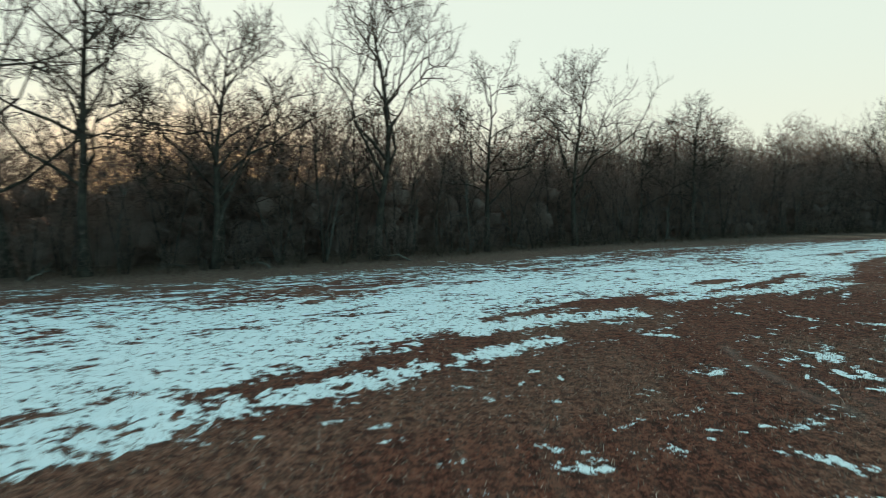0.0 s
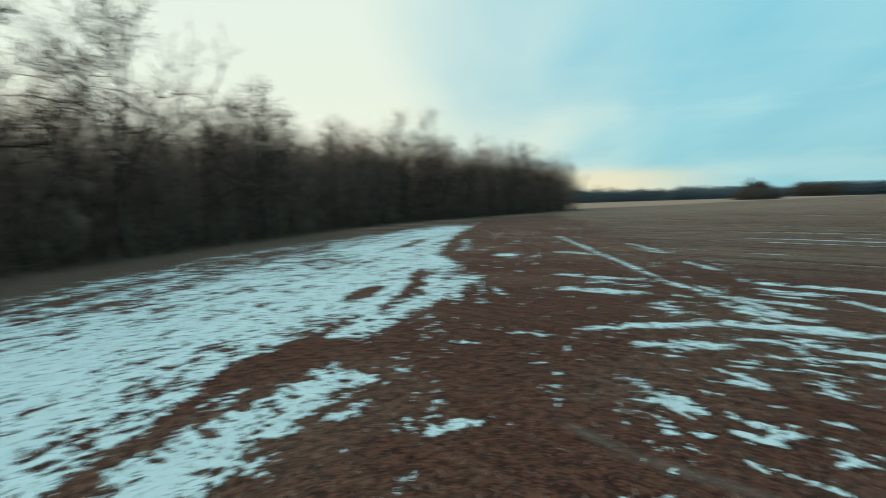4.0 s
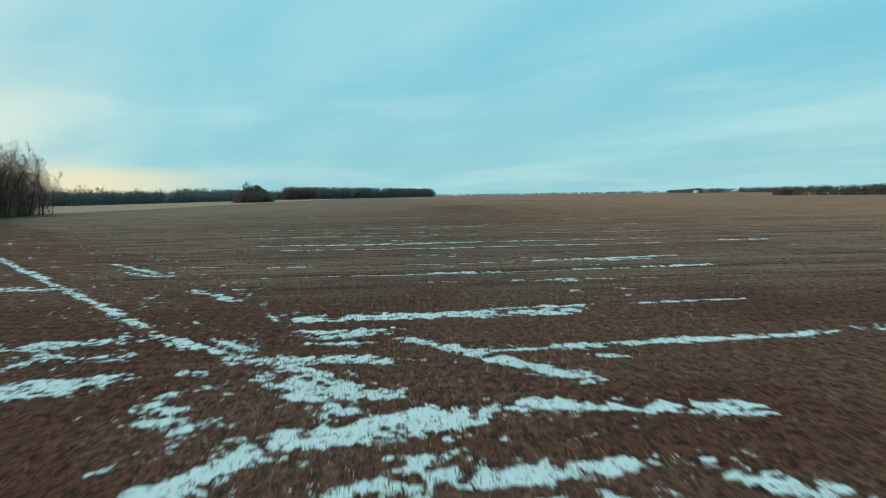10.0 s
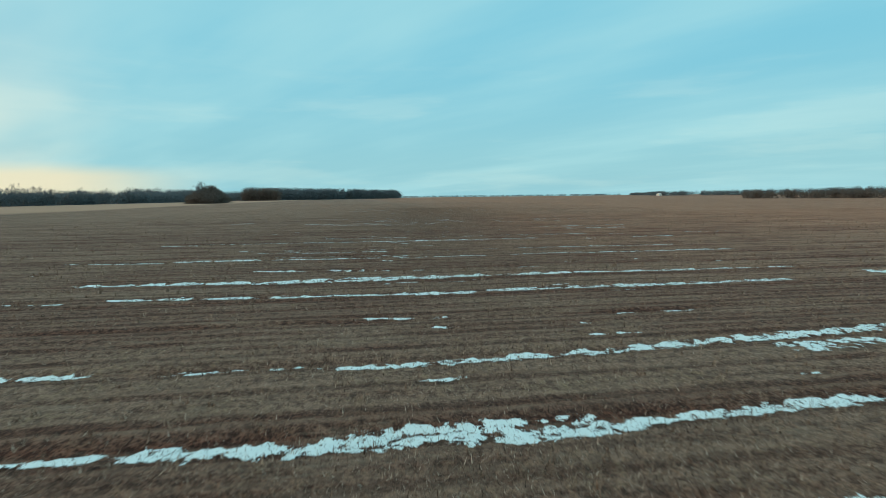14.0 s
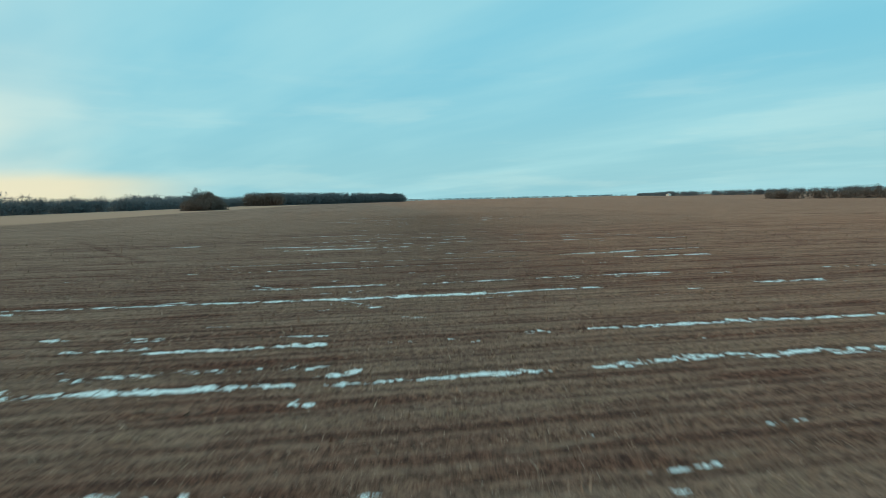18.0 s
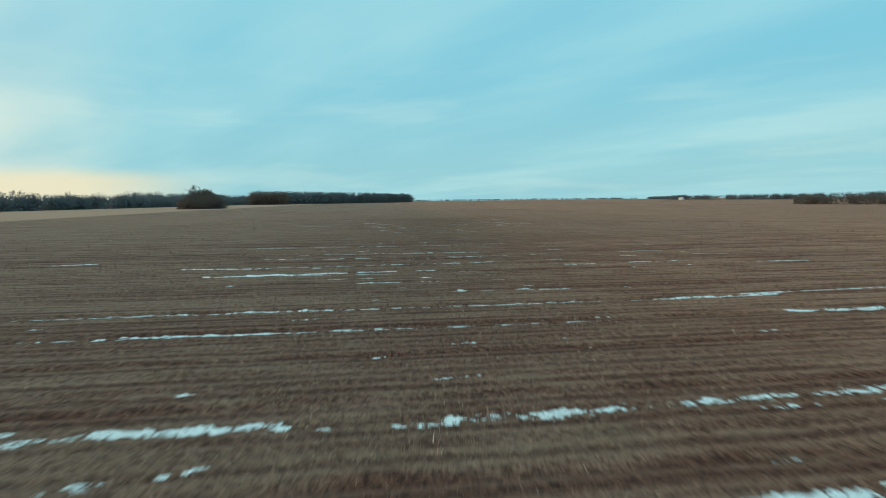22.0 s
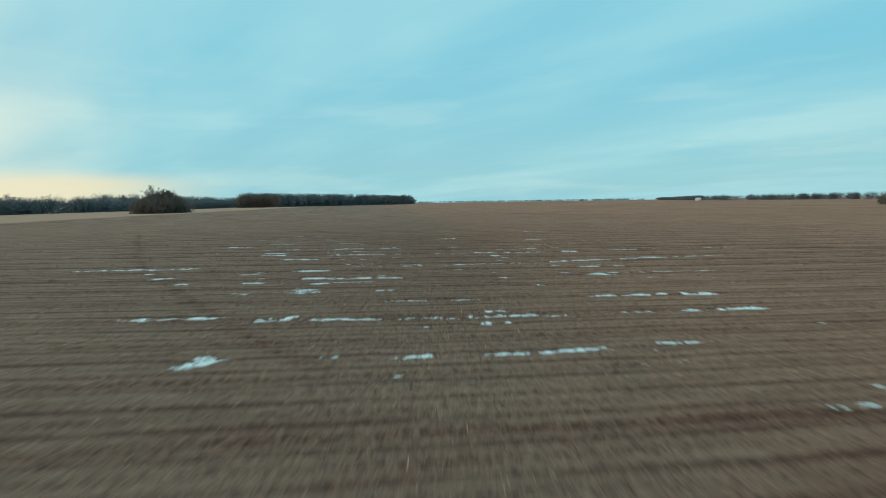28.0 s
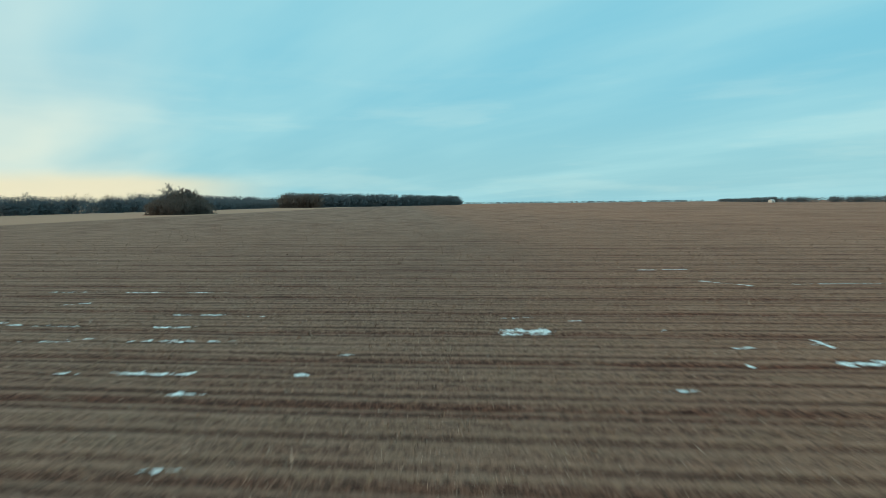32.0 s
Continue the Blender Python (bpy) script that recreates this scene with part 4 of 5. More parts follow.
streak(193.0, -9.8, 192.5, -13.0, 0.50, 0.65)
streak(193.8, -5.4, 193.2, -9.0, 0.50, 0.55)
streak(194.0, -3.3, 193.9, -5.1, 0.90, 0.90)
streak(195.4, -24.3, 195.1, -24.7, 0.25, 0.70)
streak(202.0, -9.7, 201.9, -11.0, 0.40, 0.75)
streak(202.4, -4.1, 202.2, -6.0, 0.50, 0.85)
streak(203.4, -27.0, 203.2, -27.7, 0.30, 0.90)
streak(203.5, -4.2, 203.5, -5.8, 0.50, 0.85)
streak(203.6, -30.6, 203.5, -31.7, 0.30, 0.90)
streak(204.4, -4.1, 204.5, -5.1, 0.40, 0.80)
streak(206.6, -30.3, 206.1, -38.3, 0.30, 0.65)
streak(207.0, -27.0, 207.0, -29.9, 0.50, 0.75)
streak(210.2, -4.0, 209.8, -6.9, 0.25, 0.65)
streak(212.5, 7.9, 212.4, 6.5, 0.30, 0.75)
streak(217.1, -35.4, 216.8, -46.5, 0.30, 0.75)
streak(217.4, -24.9, 216.9, -33.9, 0.25, 0.75)
streak(217.6, -12.3, 217.3, -14.6, 0.25, 0.80)
streak(220.0, 10.1, 219.7, 6.8, 0.30, 0.65)
streak(220.1, 12.5, 219.8, 10.3, 0.40, 0.70)
streak(226.0, -38.6, 225.6, -54.1, 0.20, 0.55)
streak(269.5, 10.6, 269.2, 6.4, 0.30, 0.80)
streak(268.7, 4.7, 268.3, 1.1, 0.30, 0.80)
streak(268.1, -0.5, 267.7, -3.2, 0.28, 0.80)
streak(263.6, 6.5, 264.2, 4.7, 0.30, 0.75)
streak(259.6, -2.7, 259.0, -6.1, 0.30, 0.75)
streak(258.7, -6.8, 258.1, -9.3, 0.20, 0.55)
streak(257.7, 5.8, 256.7, 0.3, 0.30, 0.80)
streak(256.1, -3.4, 255.8, -5.5, 0.35, 0.80)
streak(253.7, 2.4, 253.4, -0.1, 0.28, 0.65)
streak(252.7, -7.3, 252.6, -8.7, 0.28, 0.75)
streak(276.4, -39.0, 276.1, -43.9, 0.35, 0.85)
streak(268.9, -40.6, 265.7, -43.5, 0.40, 0.85)
streak(266.2, -46.4, 265.7, -54.2, 0.30, 0.80)
streak(256.3, -22.4, 256.4, -24.1, 0.30, 0.60)
streak(249.9, -36.0, 248.3, -35.7, 0.30, 0.85)
streak(246.8, -30.5, 246.2, -30.8, 0.25, 0.75)
# tracks of packed snow beside the belt along the wood
streak(-12.0, 7.0, -4.5, 13.2, 2.0, 0.95)
streak(-4.5, 13.2, -0.8, 15.9, 1.6, 0.9)
streak(-0.8, 15.9, 4.7, 20.0, 1.2, 0.85)
streak(53.0, 57.2, 46.5, 51.6, 1.1, 0.45)
streak(47.5, 52.0, 40.0, 46.6, 1.3, 0.40)
streak(25.8, 35.0, 19.5, 29.8, 0.7, 0.45)
streak(25.9, 33.2, 19.3, 28.0, 0.5, 0.40)
streak(1.0, 21.0, 4.6, 23.2, 2.1, 1.0)
streak(4.2, 23.1, 9.6, 25.0, 1.9, 0.97)

# crumbs of snow left over: round the tracks of the headland, and along the furrows of the field
rc = np.random.default_rng(19)
for _ in range(130):
    x, y, a = rc.uniform(3, 27), rc.normal(18, 6), rc.normal(-1.0, 0.5)
    long = rc.uniform(0.15, 0.9)
    if y < 13 + 0.75 * x:
        streak(x, y, x + long * math.cos(a), y + long * math.sin(a), rc.uniform(0.10, 0.22), rc.uniform(0.40, 0.75))
for _ in range(170):
    k = rc.integers(0, 44)
    y = rc.normal(0, 17) + 12 - 0.13 * (44.7 + 4.95 * k)
    u = 44.7 + 4.95 * k + rc.normal(0, 0.25) + 1.65 * rc.integers(0, 2)
    x = u + 0.045 * (y - (19 - 0.16 * u))
    streak(x, y, x + 0.02, y - rc.uniform(0.3, 1.6), rc.uniform(0.10, 0.24), rc.uniform(0.35, 0.75))

# each streak lies in a shallow hollow of its own
HOLLOW = np.zeros_like(GZ)
for x0, y0, x1, y1, width, fill in drifts:
    i0, i1 = np.searchsorted(gx, (min(x0, x1) - 1.5, max(x0, x1) + 1.5))
    j0, j1 = np.searchsorted(gy, (min(y0, y1) - 1.5, max(y0, y1) + 1.5))
    length = max(math.hypot(x1 - x0, y1 - y0), 0.3)
    ux, uy = (x1 - x0) / length, (y1 - y0) / length
    wx, wy = GX[i0:i1, j0:j1] - x0, GY[i0:i1, j0:j1] - y0
    t, q = wx * ux + wy * uy, wy * ux - wx * uy
    deep = 0.065 * np.exp(-((q / (0.4 * width + 0.30)) ** 2)) * smooth(-0.8, 0.0, t) * smooth(length + 0.8, length, t)
    HOLLOW[i0:i1, j0:j1] = np.maximum(HOLLOW[i0:i1, j0:j1], deep)
GZ -= HOLLOW

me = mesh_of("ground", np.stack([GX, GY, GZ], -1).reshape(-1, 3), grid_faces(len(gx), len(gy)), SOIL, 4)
smooth_shade(me)
for key, value in (("bare", np.clip(bareness(GX, GY) + dark_lines(GX, GY), 0, 1)), ("tan", tan_zone(GX, GY)), ("warm", warm_zone(GX, GY)), ("cover", cover(GX, GY)), ("pale", sandy(GX, GY)), ("litter", litter(GX, GY))):
    me.attributes.new(key, "FLOAT", "POINT").data.foreach_set("value", value.ravel().astype(np.float32))
tagged(new("ground", me), "wide flat winter field of dark soil and stubble", "ground", kind="structure")

# ---------------------------------------------------------------- snow
snow_verts, snow_faces, snow_depth, snow_count = [], [], [], 0


def sheet(xs, ys, height):
    """Adds the part of a snow sheet that stands above the ground."""
    global snow_count
    faces = grid_faces(*xs.shape)
    h = height.ravel()
    faces = faces[(h[faces] > -0.38).any(1)]
    if len(faces) == 0:
        return
    used, inverse = np.unique(faces, return_inverse=True)
    x, y = xs.ravel()[used], ys.ravel()[used]
    snow_verts.append(np.stack([x, y, ground_z(x, y) + 0.012 + 0.05 * np.clip(h[used], 0, 0.6)], 1))
    snow_depth.append(h[used])
    snow_faces.append(inverse.reshape(-1, 4) + snow_count)
    snow_count += len(used)


def lay_streak(x0, y0, x1, y1, width, fill):
    """A strip of old snow from one end to the other, ragged at its edges and broken where fill is low."""
    length = max(math.hypot(x1 - x0, y1 - y0), 0.3)
    ux, uy = (x1 - x0) / length, (y1 - y0) / length
    step = 0.085 if x0 < 60 else 0.10
    if length > 12:
        step = 0.12
    half = 0.42 * width
    loose = 1.0 if min(x0, x1) < 44 else 0.35
    s = np.arange(-0.5, length + 0.5, step)
    q = np.arange(-half - 0.35 - 0.35 * loose, half + 0.35 + 0.35 * loose, step)
    S, Q = np.meshgrid(s, q, indexing="ij")
    X, Y = x0 + ux * S - uy * Q, y0 + uy * S + ux * Q
    bend = 0.5 * min(width, 0.8) * (fnoise(S * 0.55, S * 0 + x0, 3) - 0.5)
    swell = 0.45 + 1.0 * fnoise(S * 0.9, S * 0 + y0, 4)
    body = 1 - np.abs(Q - bend) / (half * swell)
    ends = np.minimum(smooth(-0.45, 0.35, S), smooth(length + 0.45, length - 0.35, S))
    rim = smooth(half + 0.3 + 0.35 * loose, half, np.abs(Q))
    A, B = X + 0.35 * fnoise(X * 1.7, Y * 1.7, 14, 2), Y + 0.35 * fnoise(X * 1.7, Y * 1.7, 15, 2)
    rag = fnoise(A * 3.4, B * 1.9, 6, 2) - 0.5
    speck = fnoise(A * 8.0, B * 5.0, 8, 2) - 0.5
    vein = np.abs(fnoise(A * 1.7, B * 1.7, 18, 3) - 0.5)
    hole = fnoise(X * 0.9, Y * 0.9, 12, 2)
    m = 0.85 * np.clip(body, -1.2 + 0.45 * loose, 0.66 - 0.12 * loose) + 2.1 * rag + 1.2 * speck + 0.06 - 1.3 * (1 - ends) - 2.3 * (1 - fill) * hole
    m = m + loose * (0.56 * min(1.0, 0.60 + width / 1.2) - 3.9 * vein) - 1.2 * (1 - rim)
    # in the drilled field the snow is left in lumps between the stubble
    clod = fnoise(S * 3.0 + 3 * x0, Q * 1.3 + S * 0.5, 28, 2) - 0.5
    m = m + (1 - loose) * ((2.2 + 4.5 * (1 - fill)) * clod - 0.02)
    sheet(X, Y, m)


def verge():
    """The broad belt of snow between the wood and the driven headland."""
    c, s = math.cos(radians(32)), math.sin(radians(32))

    def turned(points):
        p = sorted((x * c + y * s, y * c - x * s) for x, y in points)
        return np.array(p).T

    lower = turned([(-40, -11), (-22, 2), (-9.5, 10), (-7, 12.8), (-4.9, 16), (-1, 18.2), (0.8, 19.9), (2.4, 21.8), (4, 23.9), (5.5, 25.5), (7.4, 27.3), (10, 29.6), (12.4, 30.8), (18.6, 31.0), (26, 35.7), (31, 39.8), (36, 46.6), (55, 61.4), (90, 85)])
    upper = turned([(-58, 13), (-30, 30), (-15, 38), (-8, 41), (-1, 47.5), (13, 57), (40, 71), (74, 88.5), (97, 100)])
    P, Q = np.meshgrid(np.arange(-35, 128, 0.15), np.arange(-3, 42, 0.14), indexing="ij")
    X, Y = P * c - Q * s, P * s + Q * c
    lo, up = np.interp(P, *lower), np.interp(P, *upper)
    lo = lo + 0.9 * (fnoise(P * 0.5, Q * 0.12, 81) - 0.5)
    up = up + 4.0 * (fnoise(P * 0.18, Q * 0.2, 82) - 0.5)
    inside = np.minimum((Q - lo) / 0.8, (up - Q) / 4.5)
    long = fnoise(P * 0.13, Q * 0.9, 83, 3) - 0.5
    rag = fnoise(P * 1.1 + 0.6 * Q, Q * 2.2, 84, 3) - 0.5
    speck = fnoise(P * 2.6 + 1.5 * Q, Q * 4.2, 85, 2) - 0.5
    bare = smooth(0.62, 0.72, fnoise(P * 0.10, Q * 0.30, 86, 3))
    thin = smooth(0.30, 1.0, (Q - lo) / np.maximum(up - lo, 0.5))
    ends = smooth(128, 100, P)
    m = np.clip(inside, -1.2, 0.42) + 1.3 * long + 2.0 * rag + 1.9 * speck + 0.13 - 0.5 * bare - 1.05 * thin - 1.3 * (1 - ends)
    # two packed wheel lanes leave bare gaps between them and the belt
    gap = off_line(X, Y, ((16.4, 30.9), (18.6, 32.2), (27.0, 39.4)))
    m = m - 1.5 * np.exp(-((gap / 0.62) ** 2)) * (0.55 + 0.9 * fnoise(P * 0.5, Q * 0.5, 88))
    gap = off_line(X, Y, ((2.3, 23.1), (3.8, 24.2), (5.8, 26.1), (8.6, 28.3)))
    m = m - 1.7 * np.exp(-((gap / 0.42) ** 2))
    gap = off_line(X, Y, ((40.5, 54.8), (49.0, 61.0)))
    m = m - 1.2 * np.exp(-((gap / 0.9) ** 2))
    for gx0, gy0, long0, wide0 in ((18.2, 34.9, 1.9, 0.65), (19.3, 35.6, 1.2, 0.4)):
        p0, q0 = gx0 * c + gy0 * s, gy0 * c - gx0 * s
        m = m - 1.6 * np.exp(-(((P - p0) / long0) ** 2) - ((Q - q0) / wide0) ** 2)
    sheet(X, Y, m)


verge()
for drift in drifts:
    lay_streak(*drift)
me = smooth_shade(mesh_of("snow_patches", np.concatenate(snow_verts), np.concatenate(snow_faces), SNOW, 4))
me.attributes.new("depth", "FLOAT", "POINT").data.foreach_set("value", np.concatenate(snow_depth).astype(np.float32))
tagged(new("snow_patches", me), "thin old snow lying in streaks on the field", "snow", kind="stuff")

# ---------------------------------------------------------------- dry grass and stubble


def blades(name, count, x_range, across, size, seed, label):
    """Loose dry stalks on the soil, one tapering leaf each, thinner where the soil is bare."""
    r = np.random.default_rng(seed)
    x = r.uniform(*x_range, count)
    y = way_y(x) + r.normal(0, 1, count) * across
    keep = r.random(count) > 0.80 * bareness(x, y)
    x, y = x[keep], y[keep]
    n = len(x)
    a = r.uniform(0, 2 * math.pi, n)
    tilt = r.uniform(0.03, 0.9, n) ** 1.4
    length = size * r.uniform(0.5, 1.5, n)
    wide = 0.005 + 0.008 * r.random(n)
    return stalks(name, x, y, a, tilt, length, wide, label)


def stalks(name, x, y, a, tilt, length, wide, label, mat=STRAW):
    n = len(x)
    base = np.stack([x, y, ground_z(x, y) - 0.01], 1)
    tip = base + np.stack([np.cos(a) * np.cos(tilt), np.sin(a) * np.cos(tilt), np.sin(tilt)], 1) * length[:, None]
    tip[:, 2] += 0.015
    side = np.stack([-np.sin(a), np.cos(a), 0 * a], 1) * wide[:, None]
    v = np.stack([base - side, base + side, tip], 1).reshape(-1, 3)
    me = mesh_of(name, v, np.arange(3 * n).reshape(-1, 3), mat, 3)
    return tagged(new(name, me), label, "dry grass", kind="stuff")


def fringes():
    """Upright grass that stands round the snow streaks and through them."""
    r = np.random.default_rng(9)
    xs, ys = [], []
    for x0, y0, x1, y1, width, fill in drifts:
        length = max(math.hypot(x1 - x0, y1 - y0), 0.3)
        ux, uy = (x1 - x0) / length, (y1 - y0) / length
        k = int(length * 55)
        t = r.uniform(-0.3, length + 0.3, k)
        q = r.normal(0, 0.5 * width + 0.25, k)
        xs.append(x0 + ux * t - uy * q)
        ys.append(y0 + uy * t + ux * q)
    x, y = np.concatenate(xs), np.concatenate(ys)
    n = len(x)
    stalks("dry_grass", x, y, r.uniform(0, 6.283, n), r.uniform(0.5, 1.4, n), r.uniform(0.06, 0.18, n), 0.006 + 0.012 * r.random(n), "dry grass standing through the snow")


def tufts(name, count, x_range, across, size, seed, label):
    """Clumps of standing stubble: a few broad dry leaves from one root."""
    r = np.random.default_rng(seed)
    x = r.uniform(*x_range, count)
    y = way_y(x) + r.uniform(-1, 1, count) * across
    keep = r.random(count) > 0.75 * bareness(x, y)
    x, y = x[keep], y[keep]
    n, k = len(x), 5
    big = np.repeat(size * r.uniform(0.5, 1.4, n), k)
    x, y = np.repeat(x, k) + r.normal(0, 0.25, n * k) * big, np.repeat(y, k) + r.normal(0, 0.25, n * k) * big
    return stalks(name, x, y, r.uniform(0, 6.283, n * k), r.uniform(0.35, 1.35, n * k), big * r.uniform(0.6, 1.3, n * k), 0.085 * big * r.uniform(0.5, 1.3, n * k), label, STUBBLE)


fringes()
tufts("dry_grass", 46000, (20, 275), 26.0, 0.15, 23, "tufts of dry stubble standing over the field")
tufts("dry_grass", 26000, (60, 420), 75.0, 0.24, 24, "coarse dry tufts out over the field")
blades("dry_grass", 330000, (-12, 45), 7.5, 0.12, 3, "matted straw on the driven headland")
blades("dry_grass", 600000, (-12, 262), 8.0, 0.13, 1, "short dry grass and stubble matted over the soil")
blades("dry_grass", 60000, (-12, 320), 24.0, 0.18, 2, "dry stubble stalks thinning out over the field")

# ---------------------------------------------------------------- bare trees


class Sticks:
    """Collects tapering round sticks as one mesh."""

    def __init__(self):
        self.v, self.f, self.n = [], [], 0

    def spike(self, a, b, r):
        """A three-sided twig that runs out to a point."""
        d = (b - a).normalized()
        u = d.orthogonal().normalized()
        w = d.cross(u)
        for k in range(3):
            t = 2.0944 * k
            self.v.append(a + (u * math.cos(t) + w * math.sin(t)) * r)
        self.v.append(b)
        i = self.n
        self.f += [(i, i + 1, i + 3), (i + 1, i + 2, i + 3), (i + 2, i, i + 3)]
        self.n += 4

    def tube(self, points, radii, sides):
        ring = []
        for k, p in enumerate(points):
            d = (points[min(k + 1, len(points) - 1)] - points[max(k - 1, 0)]).normalized()
            u = d.orthogonal().normalized()
            w = d.cross(u)
            ring.append(self.n)
            for s in range(sides):
                t = 2 * math.pi * s / sides
                self.v.append(p + (u * math.cos(t) + w * math.sin(t)) * radii[k])
            self.n += sides
        for a, b in zip(ring, ring[1:]):
            for s in range(sides):
                t = (s + 1) % sides
                self.f.append((a + s, a + t, b + t))
                self.f.append((a + s, b + t, b + s))

    def mesh(self, name, mat):
        return mesh_of(name, np.array(self.v), np.array(self.f), mat, 3)


def wander(r, d, amount):
    return (d + Vector((r.gauss(0, amount), r.gauss(0, amount), r.gauss(0, amount)))).normalized()


def build_tree(seed, height, spread, limbs, fine, thick=1.0, forks=2, twig=0.013, mats=None):
    """One bare broadleaf tree: trunk with limbs, and a crown of branches and twigs."""
    r = random.Random(seed)
    wood, crown = Sticks(), Sticks()
    rad0 = height * 0.0125 * thick
    # trunk, leaning a little and forking high up
    p, d = Vector((0, 0, -0.3)), Vector((r.gauss(0, 0.05), r.gauss(0, 0.05), 1)).normalized()
    pts, n = [p.copy()], 9
    for k in range(n):
        d = wander(r, d, 0.07)
        d.z = max(d.z, 0.75)
        p = p + d.normalized() * height * 0.86 / n
        pts.append(p.copy())
    rad = [rad0 * (1 - 0.88 * k / n) + (0.5 * rad0 if k == 0 else 0) for k in range(n + 1)]
    wood.tube(pts, rad, 6)

    def twigs(a, d, length, count):
        for _ in range(count):
            t = wander(r, d, 0.55)
            t.z += 0.18
            start = a + d * length * r.uniform(-0.5, 0.5)
            end = start + t.normalized() * length * r.uniform(0.5, 1.1)
            crown.spike(start, end, twig * (1 + 0.3 * (thick - 1)))
            if fine:
                m = start.lerp(end, r.uniform(0.2, 0.7))
                crown.spike(m, m + wander(r, t.normalized(), 0.5) * length * r.uniform(0.35, 0.7), 0.8 * twig)

    def branch(a, d, length, radius, depth):
        k = (5 if depth == 2 else 4) if depth else 3
        pts, p = [a.copy()], a.copy()
        for j in range(k):
            d = wander(r, d, 0.27)
            d.z += 0.08
            d.normalize()
            p = p + d * length / k
            pts.append(p.copy())
            if j > (1 if depth == 2 else 0) or depth == 0:
                if depth:
                    for _ in range(forks):
                        side = wander(r, d, 0.6)
                        branch(p, side, length * r.uniform(0.32, 0.55), radius * 0.45, depth - 1)
                else:
                    twigs(p, d, length * 0.42, 2)
        (wood if depth else crown).tube(pts, [radius * (1 - 0.8 * j / k) for j in range(k + 1)], 4 if depth else 3)
        twigs(p, d, length * 0.35, 3)

    for k in range(limbs):
        t = 0.26 + 0.74 * (k + r.random()) / limbs
        i = min(int(t * n), n - 1)
        a = pts[i].lerp(pts[i + 1], t * n - i)
        ang = k * 2.4 + r.uniform(-0.4, 0.4)
        up = r.uniform(0.35, 0.9) + 0.6 * t
        d = Vector((math.cos(ang), math.sin(ang), up)).normalized()
        length = height * spread * (1.15 - 0.75 * t) * r.uniform(0.75, 1.2)
        branch(a, d, length, rad0 * (0.5 - 0.32 * t), 2 if length > height * 0.12 else 1)
    return wood.mesh("trunk", mats or BARK), crown.mesh("crown", mats or TWIG)


TREE_LABEL = "tall bare winter tree with a dark trunk at the wood edge"


def tree_thing(meshes, label=TREE_LABEL, group="bare trees along the wood edge"):
    base = tagged(new("tree"), label, "tree", group)
    put("trunk", meshes[0], base)
    put("crown", meshes[1], base)
    return base


KINDS = [build_tree(11, 24, 0.40, 16, True, 1.25), build_tree(12, 25, 0.46, 15, True, 1.25), build_tree(13, 21, 0.36, 15, True, 1.25), build_tree(14, 23, 0.44, 16, True, 1.25)]
MID = [build_tree(16, 23, 0.42, 7, False, 1.2, 2, 0.017), build_tree(17, 21, 0.44, 8, False, 1.2, 2, 0.017), build_tree(18, 24, 0.38, 8, False, 1.2, 2, 0.017)]
PLAIN = [build_tree(21, 20, 0.36, 10, False, 1.6, 1, 0.055), build_tree(22, 18, 0.40, 10, False, 1.6, 1, 0.055), build_tree(23, 21, 0.34, 10, False, 1.6, 1, 0.055)]


def wood_edge(s):
    """A point on the foot of the wood, s metres along it, and the heading there."""
    for (x0, y0), (x1, y1) in zip(FOOT, FOOT[1:]):
        d = math.hypot(x1 - x0, y1 - y0)
        if s <= d:
            break
        s -= d
    s = min(s, d)
    return x0 + (x1 - x0) * s / d, y0 + (y1 - y0) * s / d, (x1 - x0) / d, (y1 - y0) / d


LENGTH = sum(math.hypot(b[0] - a[0], b[1] - a[1]) for a, b in zip(FOOT, FOOT[1:]))
rt = random.Random(5)
firsts = {}


def plant(kinds, index, x, y, turn, scale, label=TREE_LABEL, group="bare trees along the wood edge"):
    key = (id(kinds), index)
    m = pose(x, y, -0.05, 0, 0, turn)
    if key not in firsts:
        t = tree_thing(kinds[index], label, group)
        t.matrix_basis = m
        firsts[key] = t
    else:
        t = copy_thing(firsts[key], m)
        tagged(t, label, "tree", group)
    t.scale = (scale, scale, scale * rt.uniform(0.92, 1.08))
    return t


# the tall ones that stand out, with their heights
plant(KINDS, 1, -30.5, 39.0, 40, 1.08)
plant(KINDS, 0, -25.4, 39.6, 200, 1.12)
plant(KINDS, 3, -17.9, 44.2, 80, 0.92)
plant(KINDS, 1, -5.5, 52.0, 130, 1.00)
plant(KINDS, 2, 6.2, 62.5, 10, 1.02)
plant(KINDS, 3, 18.6, 71.0, 300, 1.02)
plant(KINDS, 0, 40.0, 83.6, 60, 0.98)
plant(KINDS, 1, 92.0, 109.5, 170, 1.00)
plant(KINDS, 3, 156.0, 122.0, 20, 1.05)
s = 3.0
while s < LENGTH - 2:
    x, y, hx, hy = wood_edge(s)
    back = rt.uniform(2.5, 10)
    near = s < 200
    plant(MID if near else PLAIN, rt.randrange(3), x - hy * back, y + hx * back, rt.uniform(0, 360), rt.uniform(0.58, 0.82) if near else rt.uniform(0.7, 1.0))
    s += rt.uniform(4.0, 9.0) if near else rt.uniform(3.0, 6.0)
s = 4.0
